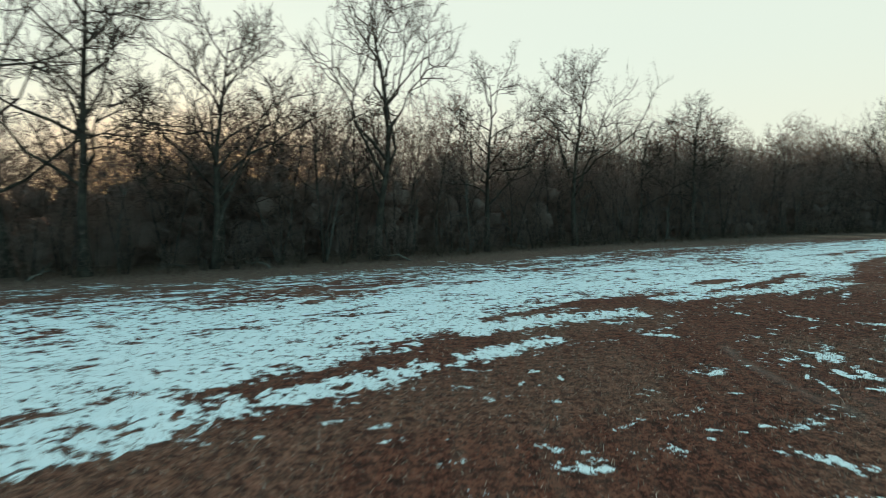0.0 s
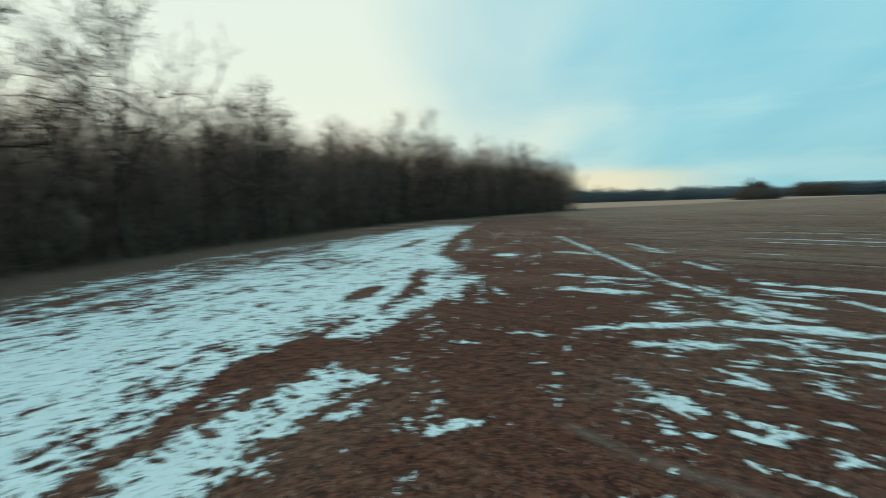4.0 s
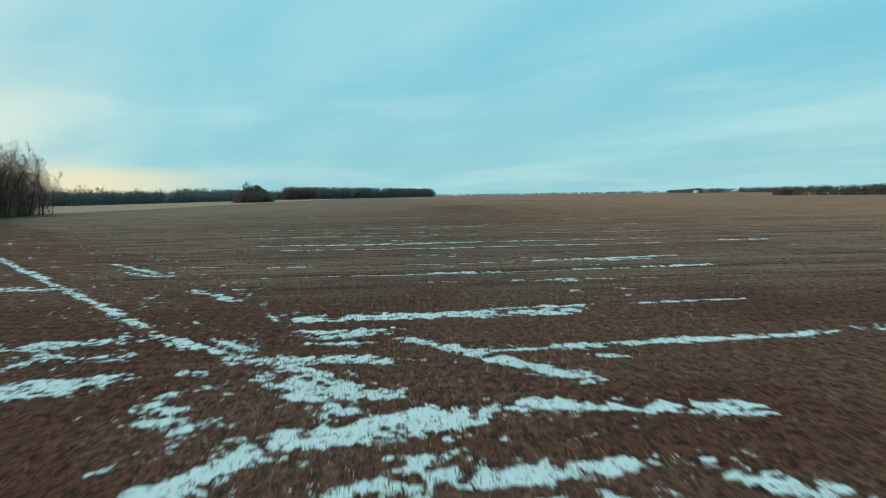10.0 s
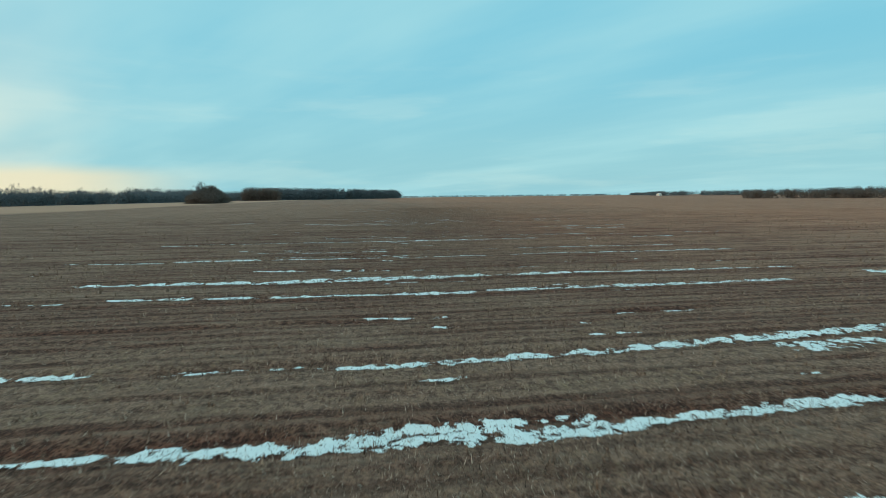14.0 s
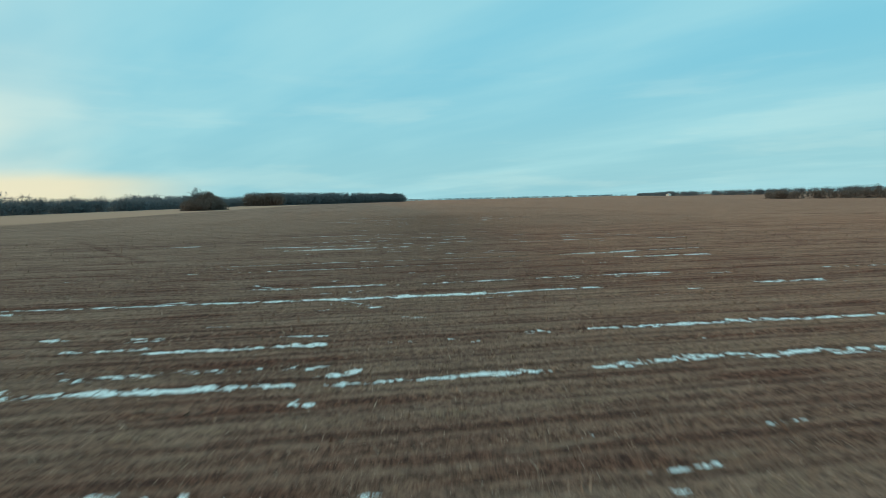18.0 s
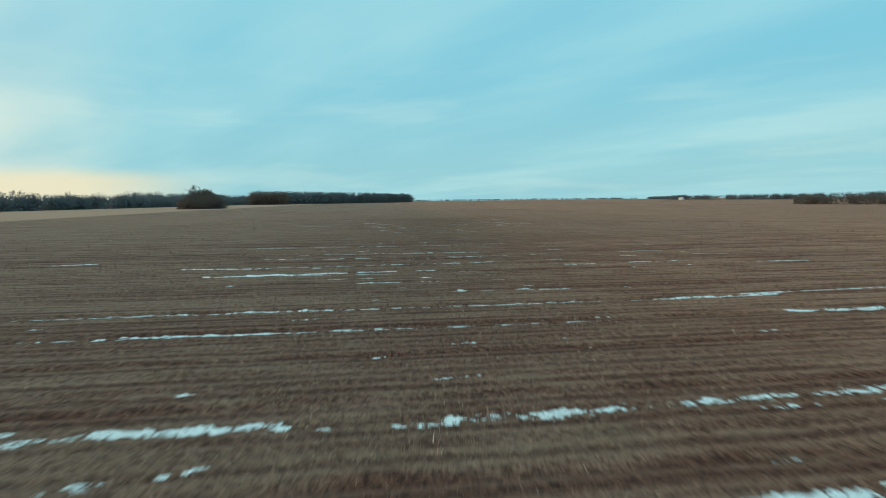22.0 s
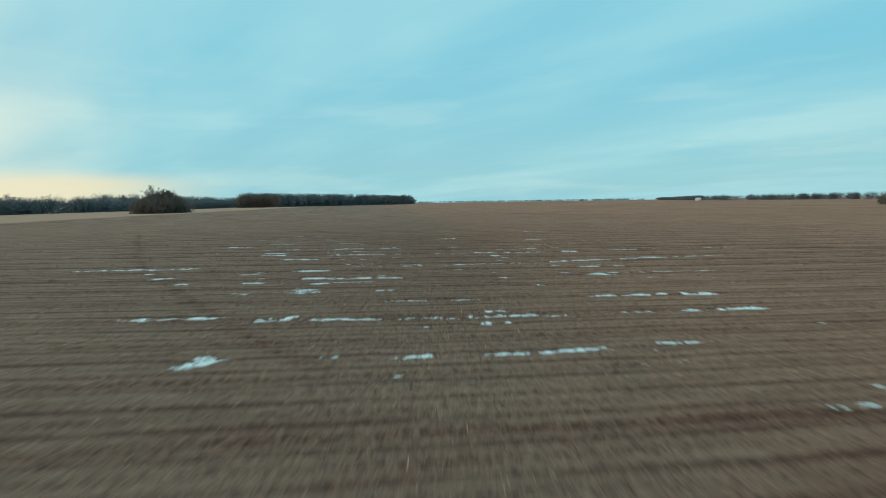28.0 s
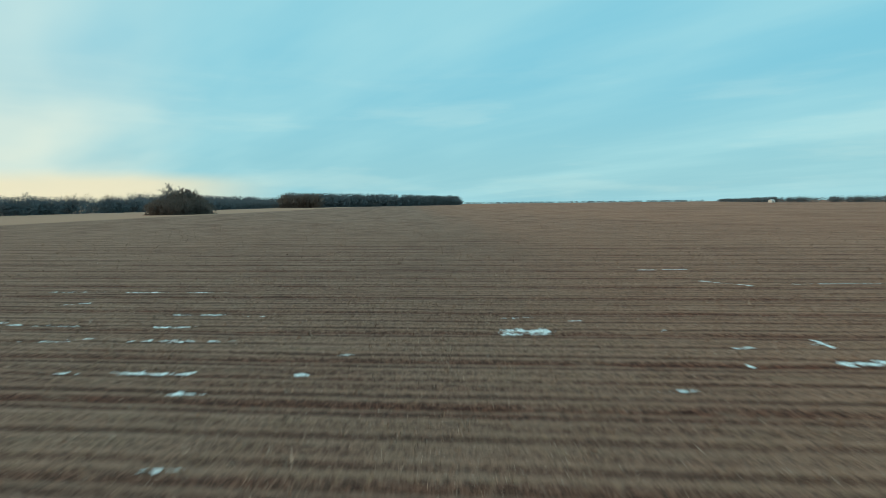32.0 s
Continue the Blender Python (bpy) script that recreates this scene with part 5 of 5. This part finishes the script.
while s < LENGTH - 5:
    x, y, hx, hy = wood_edge(s)
    back = rt.uniform(12, 27)
    plant(PLAIN, rt.randrange(3), x - hy * back, y + hx * back, rt.uniform(0, 360), rt.uniform(0.75, 1.05), "slender bare tree standing deeper in the wood", "bare trees inside the wood")
    s += rt.uniform(5.5, 10.0)

# ---------------------------------------------------------------- undergrowth of the wood


def brush_sticks(name, starts, heights, seed, mat, label, twigs=5, width=0.03, lean=0.18, bushy=0.0):
    """Crowded saplings and shrubs: a bent stem and side twigs each, as one mass."""
    r = np.random.default_rng(seed)
    n = len(starts)
    top = starts + np.stack([r.normal(0, lean, n) * heights, r.normal(0, lean, n) * heights, heights], 1)
    segs = [(starts, top, width * (0.6 + r.random(n)))]
    for _ in range(twigs):
        f = r.uniform(0.15 + 0.35 * bushy, 0.95, n)[:, None]
        a = starts * (1 - f) + top * f
        ang = r.uniform(0, 2 * math.pi, n)
        ln = heights * r.uniform(0.12, 0.38, n)
        up = r.uniform(-0.1, 0.9, n)
        b = a + np.stack([np.cos(ang) * ln * 0.8, np.sin(ang) * ln * 0.8, up * ln], 1)
        segs.append((a, b, width * (0.55 + 0.4 * bushy) * (0.5 + r.random(n))))
    a, b, w = (np.concatenate([seg[k] for seg in segs]) for k in range(3))
    m = len(a)
    d = b - a
    d /= np.linalg.norm(d, axis=1)[:, None]
    u = np.cross(d, r.normal(0, 1, (m, 3)))
    u /= np.linalg.norm(u, axis=1)[:, None]
    v3 = np.cross(d, u)
    v = np.stack([a + u * w[:, None], a + (-0.5 * u + 0.87 * v3) * w[:, None], a + (-0.5 * u - 0.87 * v3) * w[:, None], b], 1).reshape(-1, 3)
    i = np.arange(m)[:, None] * 4
    f = np.concatenate([i + [0, 1, 3], i + [1, 2, 3], i + [2, 0, 3]])
    return tagged(new(name, mesh_of(name, v, f, mat, 3)), label, "undergrowth", kind="stuff")


def along_wood(count, seed, depth0, depth1, s0, s1):
    r = np.random.default_rng(seed)
    out = np.zeros((count, 3))
    for k, s in enumerate(r.uniform(s0, s1, count)):
        x, y, hx, hy = wood_edge(s)
        back = r.uniform(depth0, depth1)
        out[k] = (x - hy * back, y + hx * back, -0.1)
    return out


r0 = np.random.default_rng(3)


def canopy(st):
    """Height of the thicket: low at the near corner, higher along the wood."""
    h = np.interp(st[:, 0], [-70, -10, 15, 45, 110, 240], [12.8, 13.0, 14.2, 18.0, 21.5, 20.0])
    return h * (0.66 + 0.85 * fnoise(st[:, 0] * 0.13, st[:, 1] * 0.13, 91))


def young_tree(seed, height, spread, stems, limbs, twigs, subs, twig):
    """A slender young tree or tall shrub: several stems from one root, each with rising limbs that end in fine twigs."""
    r = random.Random(seed)
    wood, crown = Sticks(), Sticks()
    for stem in range(stems):
        ang = 6.283 * stem / stems + r.uniform(-0.5, 0.5)
        lean = r.uniform(0.08, 0.30) if stems > 1 else r.uniform(0.0, 0.08)
        tall = height * (1.0 if stem == 0 else r.uniform(0.70, 0.95))
        p, d = Vector((0.15 * math.cos(ang), 0.15 * math.sin(ang), -0.2)), Vector((lean * math.cos(ang), lean * math.sin(ang), 1)).normalized()
        pts = [p.copy()]
        for k in range(7):
            d = wander(r, d, 0.10)
            d.z = max(d.z, 0.6)
            p = p + d.normalized() * tall / 7
            pts.append(p.copy())
        rad = 0.0075 * height
        wood.tube(pts, [rad * (1 - 0.92 * k / 7) for k in range(8)], 5)
        for k in range(limbs):
            t = 0.10 + 0.90 * (k + r.random()) / limbs
            i = min(int(t * 7), 6)
            a = pts[i].lerp(pts[i + 1], t * 7 - i)
            ang = k * 2.4 + r.uniform(-0.6, 0.6)
            out = Vector((math.cos(ang), math.sin(ang), r.uniform(0.25, 0.9) + 0.7 * t)).normalized()
            reach = height * spread * (0.45 + 1.2 * t - 1.35 * t * t) * r.uniform(0.7, 1.25)
            limb = [a.copy()]
            for j in range(3):
                out = wander(r, out, 0.22)
                out.z += 0.12
                out.normalize()
                a = a + out * reach / 3
                limb.append(a.copy())
            wood.tube(limb, [rad * 0.30 * (1 - 0.28 * j) for j in range(4)], 3)
            for _ in range(twigs):
                f = r.uniform(0.35, 3.0)
                j = min(int(f), 2)
                b = limb[j].lerp(limb[j + 1], f - j)
                side = wander(r, out, 0.65)
                side.z += 0.15
                long = (0.035 * height + 0.30 * reach) * r.uniform(0.5, 1.2)
                tip = b + side.normalized() * long
                crown.spike(b, tip, twig)
                for _ in range(subs):
                    c = b.lerp(tip, r.uniform(0.25, 0.9))
                    crown.spike(c, c + wander(r, side.normalized(), 0.6) * long * r.uniform(0.4, 0.8), 0.75 * twig)
    return wood.mesh("trunk", BARK), crown.mesh("crown", THICKET)


YOUNG = [young_tree(41 + k, 13, sp, st, 17, 7, 3, 0.021) for k, (sp, st) in enumerate(((0.30, 2), (0.26, 2), (0.34, 2), (0.30, 3), (0.36, 1)))]
SHRUB = [young_tree(61 + k, 4.2, sp, 6, 7, 5, 2, 0.013) for k, sp in enumerate((0.42, 0.50, 0.46))]
YOUNG_LABEL = "slender bare young tree crowded into the wood edge"
SHRUB_LABEL = "low twiggy bare shrub at the foot of the wood"


def height_at(x, y):
    return float(canopy(np.array([[x, y, 0.0]]))[0])


GOLD = (1 + 5**0.5) / 2
ICO = np.array([(-1, GOLD, 0), (1, GOLD, 0), (-1, -GOLD, 0), (1, -GOLD, 0), (0, -1, GOLD), (0, 1, GOLD), (0, -1, -GOLD), (0, 1, -GOLD), (GOLD, 0, -1), (GOLD, 0, 1), (-GOLD, 0, -1), (-GOLD, 0, 1)]) / 1.9
ICO_FACES = np.array([(0, 11, 5), (0, 5, 1), (0, 1, 7), (0, 7, 10), (0, 10, 11), (1, 5, 9), (5, 11, 4), (11, 10, 2), (10, 7, 6), (7, 1, 8), (3, 9, 4), (3, 4, 2), (3, 2, 6), (3, 6, 8), (3, 8, 9), (4, 9, 5), (2, 4, 11), (6, 2, 10), (8, 6, 7), (9, 8, 1)])


def lump(r, x, y, height, wide, out, clumps=13):
    """The dense inside of a far tree: clumps of twigs heaped up."""
    for k in range(clumps):
        h = r.uniform(0.06, 0.66)
        reach = wide * math.sqrt(max(1 - ((h - 0.38) / 0.60) ** 2, 0.05)) * math.sqrt(r.random())
        a = r.uniform(0, 2 * math.pi)
        size = (0.40 + 0.14 * r.random()) * wide * (1.15 - 0.6 * h)
        v = ICO * size * r.uniform(0.65, 1.25, (12, 1)) * np.array((1.0, 1.0, 0.95))
        out.append((v + np.array((x + reach * math.cos(a), y + reach * math.sin(a), height * h)), ICO_FACES))


def twig_cloud(r, x, y, height, wide, count, out, spray=0.055, thin=0.22):
    """The outer twigs of a far tree: many thin sprays that fill a rounded crown down to the ground."""
    way = r.normal(0, 1, (count, 3))
    way /= np.linalg.norm(way, axis=1)[:, None]
    way[:, 2] = np.abs(way[:, 2]) * 1.3 - 0.3
    reach = r.random(count)[:, None] ** 0.45
    mid = np.array((x, y, 0.50 * height)) + way * reach * np.array((0.62 * wide, 0.62 * wide, 0.46 * height))
    mid[:, 2] = np.maximum(mid[:, 2] - 0.42 * height * (r.random(count) < 0.35), 0.3)
    grow = way + np.array((0, 0, 0.25)) + r.normal(0, 0.6, (count, 3))
    grow /= np.linalg.norm(grow, axis=1)[:, None]
    across = np.cross(grow, r.normal(0, 1, (count, 3)))
    across /= np.linalg.norm(across, axis=1)[:, None]
    long = (spray * height * r.uniform(0.6, 1.4, count))[:, None]
    v = np.stack([mid - across * long * thin, mid + across * long * thin, mid + grow * long], 1).reshape(-1, 3)
    out.append((v, np.arange(3 * count).reshape(-1, 3)))


def joined(name, label, out, mat, category="wood"):
    n, vs, fs = 0, [], []
    for v, f in out:
        vs.append(v)
        fs.append(f + n)
        n += len(v)
    return tagged(new(name, smooth_shade(mesh_of(name, np.concatenate(vs), np.concatenate(fs), mat, 3))), label, category, kind="stuff")


def twig_haze(name, count, s0, s1, depth0, depth1, seed, wide, label):
    """Fine crossing twigs of the understorey, thicker here and thinner there."""
    r = np.random.default_rng(seed)
    spots = r.uniform(s0, s1, count)
    back = r.uniform(depth0, depth1, count)
    foot = np.array([wood_edge(v) for v in np.arange(s0, s1 + 1, 1.0)])
    k = (spots - s0).astype(int)
    x, y = foot[k, 0] - foot[k, 3] * back + foot[k, 2] * (spots - s0 - k), foot[k, 1] + foot[k, 2] * back + foot[k, 3] * (spots - s0 - k)
    top = canopy(np.stack([x, y, 0 * x], 1)) * (0.50 + 0.46 * smooth(0.5, 6.0, back))
    z = top * r.random(count) ** 0.85
    keep = r.random(count) < 0.25 + 1.3 * smooth(0.36, 0.62, fnoise(spots * 0.40 + 7, z * 0.40 + back * 0.2, seed))
    x, y, z = x[keep], y[keep], z[keep]
    n = len(x)
    mid = np.stack([x, y, z], 1)
    grow = r.normal(0, 1, (n, 3)) + np.array((0, 0, 0.8))
    grow /= np.linalg.norm(grow, axis=1)[:, None]
    across = np.cross(grow, r.normal(0, 1, (n, 3)))
    across *= (wide * r.uniform(0.6, 1.5, n) / np.linalg.norm(across, axis=1))[:, None]
    v = np.stack([mid - across, mid + across, mid + grow * r.uniform(0.5, 1.5, n)[:, None]], 1).reshape(-1, 3)
    tagged(new(name, mesh_of(name, v, np.arange(3 * n).reshape(-1, 3), THICKET, 3)), label, "undergrowth", kind="stuff")


# the close front of the wood, then its depth and far end
for row in range(2):
    s = 16.0 + 2 * row
    while s < 205:
        x, y, hx, hy = wood_edge(s)
        back = rt.uniform(0.8, 4.0) + 4.0 * row
        x, y = x - hy * back, y + hx * back
        plant(YOUNG, rt.randrange(5), x, y, rt.uniform(0, 360), height_at(x, y) / 13 * rt.uniform(0.50 + 0.2 * row, 1.0), YOUNG_LABEL, "young trees of the wood edge")
        s += rt.uniform(2.2, 4.2)
s = 205.0
while s < LENGTH - 1:
    x, y, hx, hy = wood_edge(s)
    back = rt.uniform(0.8, 5.0)
    x, y = x - hy * back, y + hx * back
    plant(YOUNG, rt.randrange(5), x, y, rt.uniform(0, 360), height_at(x, y) / 13 * rt.uniform(0.75, 1.05), YOUNG_LABEL, "young trees of the wood edge")
    s += rt.uniform(3.0, 5.0)
s = 22.0
while s < 250:
    x, y, hx, hy = wood_edge(s)
    back = rt.uniform(-1.2, 2.5)
    plant(SHRUB, rt.randrange(3), x - hy * back, y + hx * back, rt.uniform(0, 360), rt.uniform(0.55, 1.25), SHRUB_LABEL, "shrubs at the foot of the wood")
    s += rt.uniform(1.4, 3.0)
twig_haze("undergrowth", 190000, 14, 205, 1.6, 14, 35, 0.016, "dense fine twigs of the thicket under the trees")
twig_haze("undergrowth", 70000, 200, LENGTH - 1.5, 0.3, 11, 36, 0.034, "dense fine twigs along the far end of the wood")
mass = []
rm = np.random.default_rng(39)
for x, y, z in along_wood(820, 33, 7, 40, 0, LENGTH):
    tall = height_at(x, y) * rm.uniform(0.78, 1.06)
    lump(rm, x, y, 0.80 * tall, 3.0, mass, 6)
    twig_cloud(rm, x, y, tall, 6.5, 330, mass, 0.075, 0.045)
joined("undergrowth", "dense young growth filling the depth of the wood", mass, THICKET, "undergrowth")
st = along_wood(8000, 37, -2.8, 5, 0, 300)
brush_sticks("undergrowth", st, r0.uniform(0.4, 2.2, len(st)) * (0.4 + fnoise(st[:, 0] * 0.3, st[:, 1] * 0.3, 92)), 38, WEEDS, "low brambles and dead weeds at the foot of the wood", 5, 0.014, 0.5)

st = along_wood(9000, 40, -10, 0.5, 0, 300)
brush_sticks("undergrowth", st, r0.uniform(0.12, 0.55, len(st)) * (0.5 + fnoise(st[:, 0] * 0.4, st[:, 1] * 0.4, 93)), 41, WEEDS, "dead grass and weeds on the strip before the wood", 3, 0.012, 0.6)

# ---------------------------------------------------------------- fallen wood at the foot of the trees
DEADWOOD = bark_material("dead_wood", (0.11, 0.085, 0.066), (0.25, 0.20, 0.16))


def fallen_branch(seed, x, y, turn, length):
    """A fallen bough, arched on the ground, with broken side twigs."""
    r = random.Random(seed)
    base = tagged(new("fallen_branch"), "grey fallen bough lying at the foot of the wood", "branch", "fallen boughs along the wood")
    base.matrix_basis = pose(x, y, 0, 0, 0, turn)
    bough = Sticks()
    pts = [Vector((length * (k / 7 - 0.5), r.gauss(0, 0.15), 0.05 + 0.5 * length * 0.25 * math.sin(math.pi * k / 7) * r.uniform(0.8, 1.2))) for k in range(8)]
    bough.tube(pts, [0.09 * (1 - 0.8 * k / 7) for k in range(8)], 6)
    put("bough", bough.mesh("bough", DEADWOOD), base)
    for k in range(7):
        i = r.randrange(1, 7)
        d = Vector((r.uniform(0.2, 1), r.gauss(0, 0.8), r.uniform(0.1, 0.9))).normalized()
        twig, mid, reach = Sticks(), pts[i] + d * length * 0.14, length * r.uniform(0.15, 0.4)
        twig.tube([pts[i], mid, pts[i] + wander(r, d, 0.2) * reach], [0.03, 0.02, 0.006], 4)
        put("twig", twig.mesh("twig", DEADWOOD), base)


def leaning_trunk(seed, x, y, height, lean, turn):
    """A pale dead stem that leans among the brush."""
    r = random.Random(seed)
    base = tagged(new("dead_tree"), "pale leaning dead trunk among the brush", "tree", "pale trunks in the wood")
    base.matrix_basis = pose(x, y, 0, 0, 0, turn)
    stem = Sticks()
    pts, p, d = [], Vector((0, 0, -0.2)), Vector((lean, 0, 1)).normalized()
    for k in range(8):
        pts.append(p.copy())
        d = wander(r, d, 0.08)
        p = p + d * height / 7
    stem.tube(pts, [0.13 * (1 - 0.75 * k / 7) for k in range(8)], 6)
    for k in range(6):
        i, limb = r.randrange(3, 8), Sticks()
        way, reach = wander(r, d, 0.7), height * r.uniform(0.15, 0.35)
        limb.tube([pts[i], pts[i] + way * reach * 0.5, pts[i] + wander(r, way, 0.25) * reach], [0.045, 0.03, 0.008], 5)
        put("limb", limb.mesh("limb", DEADWOOD), base)
    put("trunk", stem.mesh("trunk", DEADWOOD), base)


for k in range(16):
    x, y, hx, hy = wood_edge(44 + k * 8.5 + rt.uniform(-3, 3))
    back = rt.uniform(-1.0, 1.5)
    fallen_branch(100 + k, x - hy * back, y + hx * back, rt.uniform(0, 360), rt.uniform(2.2, 4.5))
for k in range(14):
    x, y, hx, hy = wood_edge(46 + k * 9.0 + rt.uniform(-3, 3))
    back = rt.uniform(0.8, 3.0)
    leaning_trunk(200 + k, x - hy * back, y + hx * back, rt.uniform(5, 10), rt.uniform(-0.35, 0.35), rt.uniform(0, 360))

# ---------------------------------------------------------------- woods in the distance


def far_wood(name, label, line, count, depth, height, wide, mat, seed, uneven=0.12, twigs=170):
    """A wood in the distance, from a line of its front corners."""
    r = np.random.default_rng(seed)
    line = np.array(line, float)
    cum = np.r_[0, np.cumsum(np.hypot(*np.diff(line, axis=0).T))]
    out = []
    for s in r.uniform(0, cum[-1], count):
        x, y = np.interp(s, cum, line[:, 0]), np.interp(s, cum, line[:, 1])
        b = depth * r.random() ** 1.6
        h = height * (1 - uneven + 1.6 * uneven * fnoise(np.array([s * 3.0 / height / 4]), np.array([b * 0.03]), seed)[0]) * r.uniform(0.93, 1.05)
        x, y, w = x + b * 0.95, y + b * 0.3 * np.sign(y - 5), wide * r.uniform(0.6, 1.1)
        twig_cloud(r, x, y, 0.70 * h, 0.9 * w, 48, out, 0.26, 0.32)
        twig_cloud(r, x, y, h, w, twigs, out, 0.060, 0.30)
    joined(name, label, out, mat)


far_wood("far_wood", "long wood, coloured blue-grey for haze, standing alone far across the field", ((1340, 225), (1500, 120), (2080, -178)), 460, 110, 34, 24, HAZEWOOD, 1, 0.10)
far_wood("far_wood", "russet bare trees at the near corner of the far wood", ((1330, 234), (1325, 150)), 48, 40, 31, 19, REDWOOD, 2)
far_wood("far_wood", "dark belt of winter trees beyond the pale grass field", ((300, 400), (560, 325), (680, 308), (900, 290), (1360, 262)), 520, 80, 19, 15, HAZEWOOD, 3, 0.32)
far_wood("far_wood", "wood with haze put into its colour behind the lone thicket", ((930, 330), (1400, 300), (1500, 260)), 150, 70, 26, 20, HAZEWOOD, 13, 0.10)
far_wood("far_wood", "low belt of bare trees along the field's far side", ((300, -420), (380, -360), (450, -335)), 120, 40, 8.5, 7, REDWOOD, 4, 0.3)
far_wood("far_wood", "distant grey wood along the field's far side", ((700, -820), (1100, -940), (1560, -965), (2100, -1250), (2900, -1620)), 420, 90, 16, 15, HAZEWOOD, 5)
far_wood("far_wood", "thin line of woods on the horizon", ((3900, -2100), (4200, -900), (4300, 200), (4300, 900)), 420, 150, 16, 26, HAZEWOOD, 6)

# thicket standing alone in the pale grass
r1 = np.random.default_rng(77)
bush = []
for _ in range(75):
    a, q = r1.uniform(0, 2 * math.pi), math.sqrt(r1.random())
    x, y, tall = 657 + 32 * q * math.cos(a), 157 + 19 * q * math.sin(a), (8.0 + 11.5 * (1 - q**2)) * r1.uniform(0.85, 1.08)
    twig_cloud(r1, x, y, 0.8 * tall, 8.0, 60, bush, 0.20, 0.3)
    twig_cloud(r1, x, y, tall, 9.5, 260, bush, 0.11)
joined("thicket", "round russet thicket of shrubs standing alone in the field", bush, REDWOOD, "thicket")
BOLD = [build_tree(31, 20, 0.42, 7, True, 1.4, 2, 0.05, HAZEWOOD), build_tree(32, 19, 0.45, 7, True, 1.4, 2, 0.05, HAZEWOOD)]
for x, y, sc in ((650, 158, 1.20), (666, 164, 1.08), (680, 153, 1.0), (640, 163, 0.95)):
    plant(BOLD, rt.randrange(2), x, y, rt.uniform(0, 360), sc, "bare tree rising from the lone thicket", "bare trees in the lone thicket")
for x, y, sc in ((610, 318, 1.05), (640, 312, 1.0), (655, 309, 0.95), (700, 302, 1.0), (760, 298, 0.95), (560, 324, 1.0), (820, 294, 0.95), (520, 337, 1.0)):
    plant(BOLD, rt.randrange(2), x, y, rt.uniform(0, 360), sc, "bare tree standing above the distant belt of trees", "bare trees of the distant belt")


# ---------------------------------------------------------------- barn far across the field
def simple(name, rgb):
    m, n, s = material(name, 0.7)
    pos = n.add("ShaderNodeNewGeometry").outputs["Position"]
    n.link(n.mix(n.noise(pos, 0.6), rgb, tuple(0.8 * c for c in rgb)), s.inputs["Base Color"])
    return m


def barn(x, y, turn):
    base = tagged(new("barn"), "small white barn with a pitched roof far away", "barn")
    base.matrix_basis = pose(x, y, 0, 0, 0, turn)
    bm = bmesh.new()
    bmesh.ops.create_cube(bm, size=1, matrix=Matrix.Translation((0, 0, 2.5)) @ Matrix.Diagonal((9, 15, 5, 1)))
    me = bpy.data.meshes.new("wall")
    bm.to_mesh(me)
    me.materials.append(simple("white_boards", (0.85, 0.84, 0.80)))
    put("wall", me, base)
    bm = bmesh.new()
    v = [bm.verts.new(p) for p in ((-5, -8, 4.9), (5, -8, 4.9), (0, -8, 7.6), (-5, 8, 4.9), (5, 8, 4.9), (0, 8, 7.6))]
    for f in ((0, 1, 2), (3, 5, 4), (0, 3, 4, 1), (0, 2, 5, 3), (1, 4, 5, 2)):
        bm.faces.new([v[i] for i in f])
    me = bpy.data.meshes.new("roof")
    bm.to_mesh(me)
    me.materials.append(simple("white_metal", (0.8, 0.8, 0.8)))
    put("roof", me, base)
    bm = bmesh.new()
    bmesh.ops.create_cube(bm, size=1, matrix=Matrix.Translation((-4.55, 0, 1.6)) @ Matrix.Diagonal((0.12, 3.4, 3.2, 1)))
    me = bpy.data.meshes.new("door")
    bm.to_mesh(me)
    me.materials.append(simple("grey_door", (0.3, 0.3, 0.3)))
    put("door", me, base)


barn(1500, -905, 30)
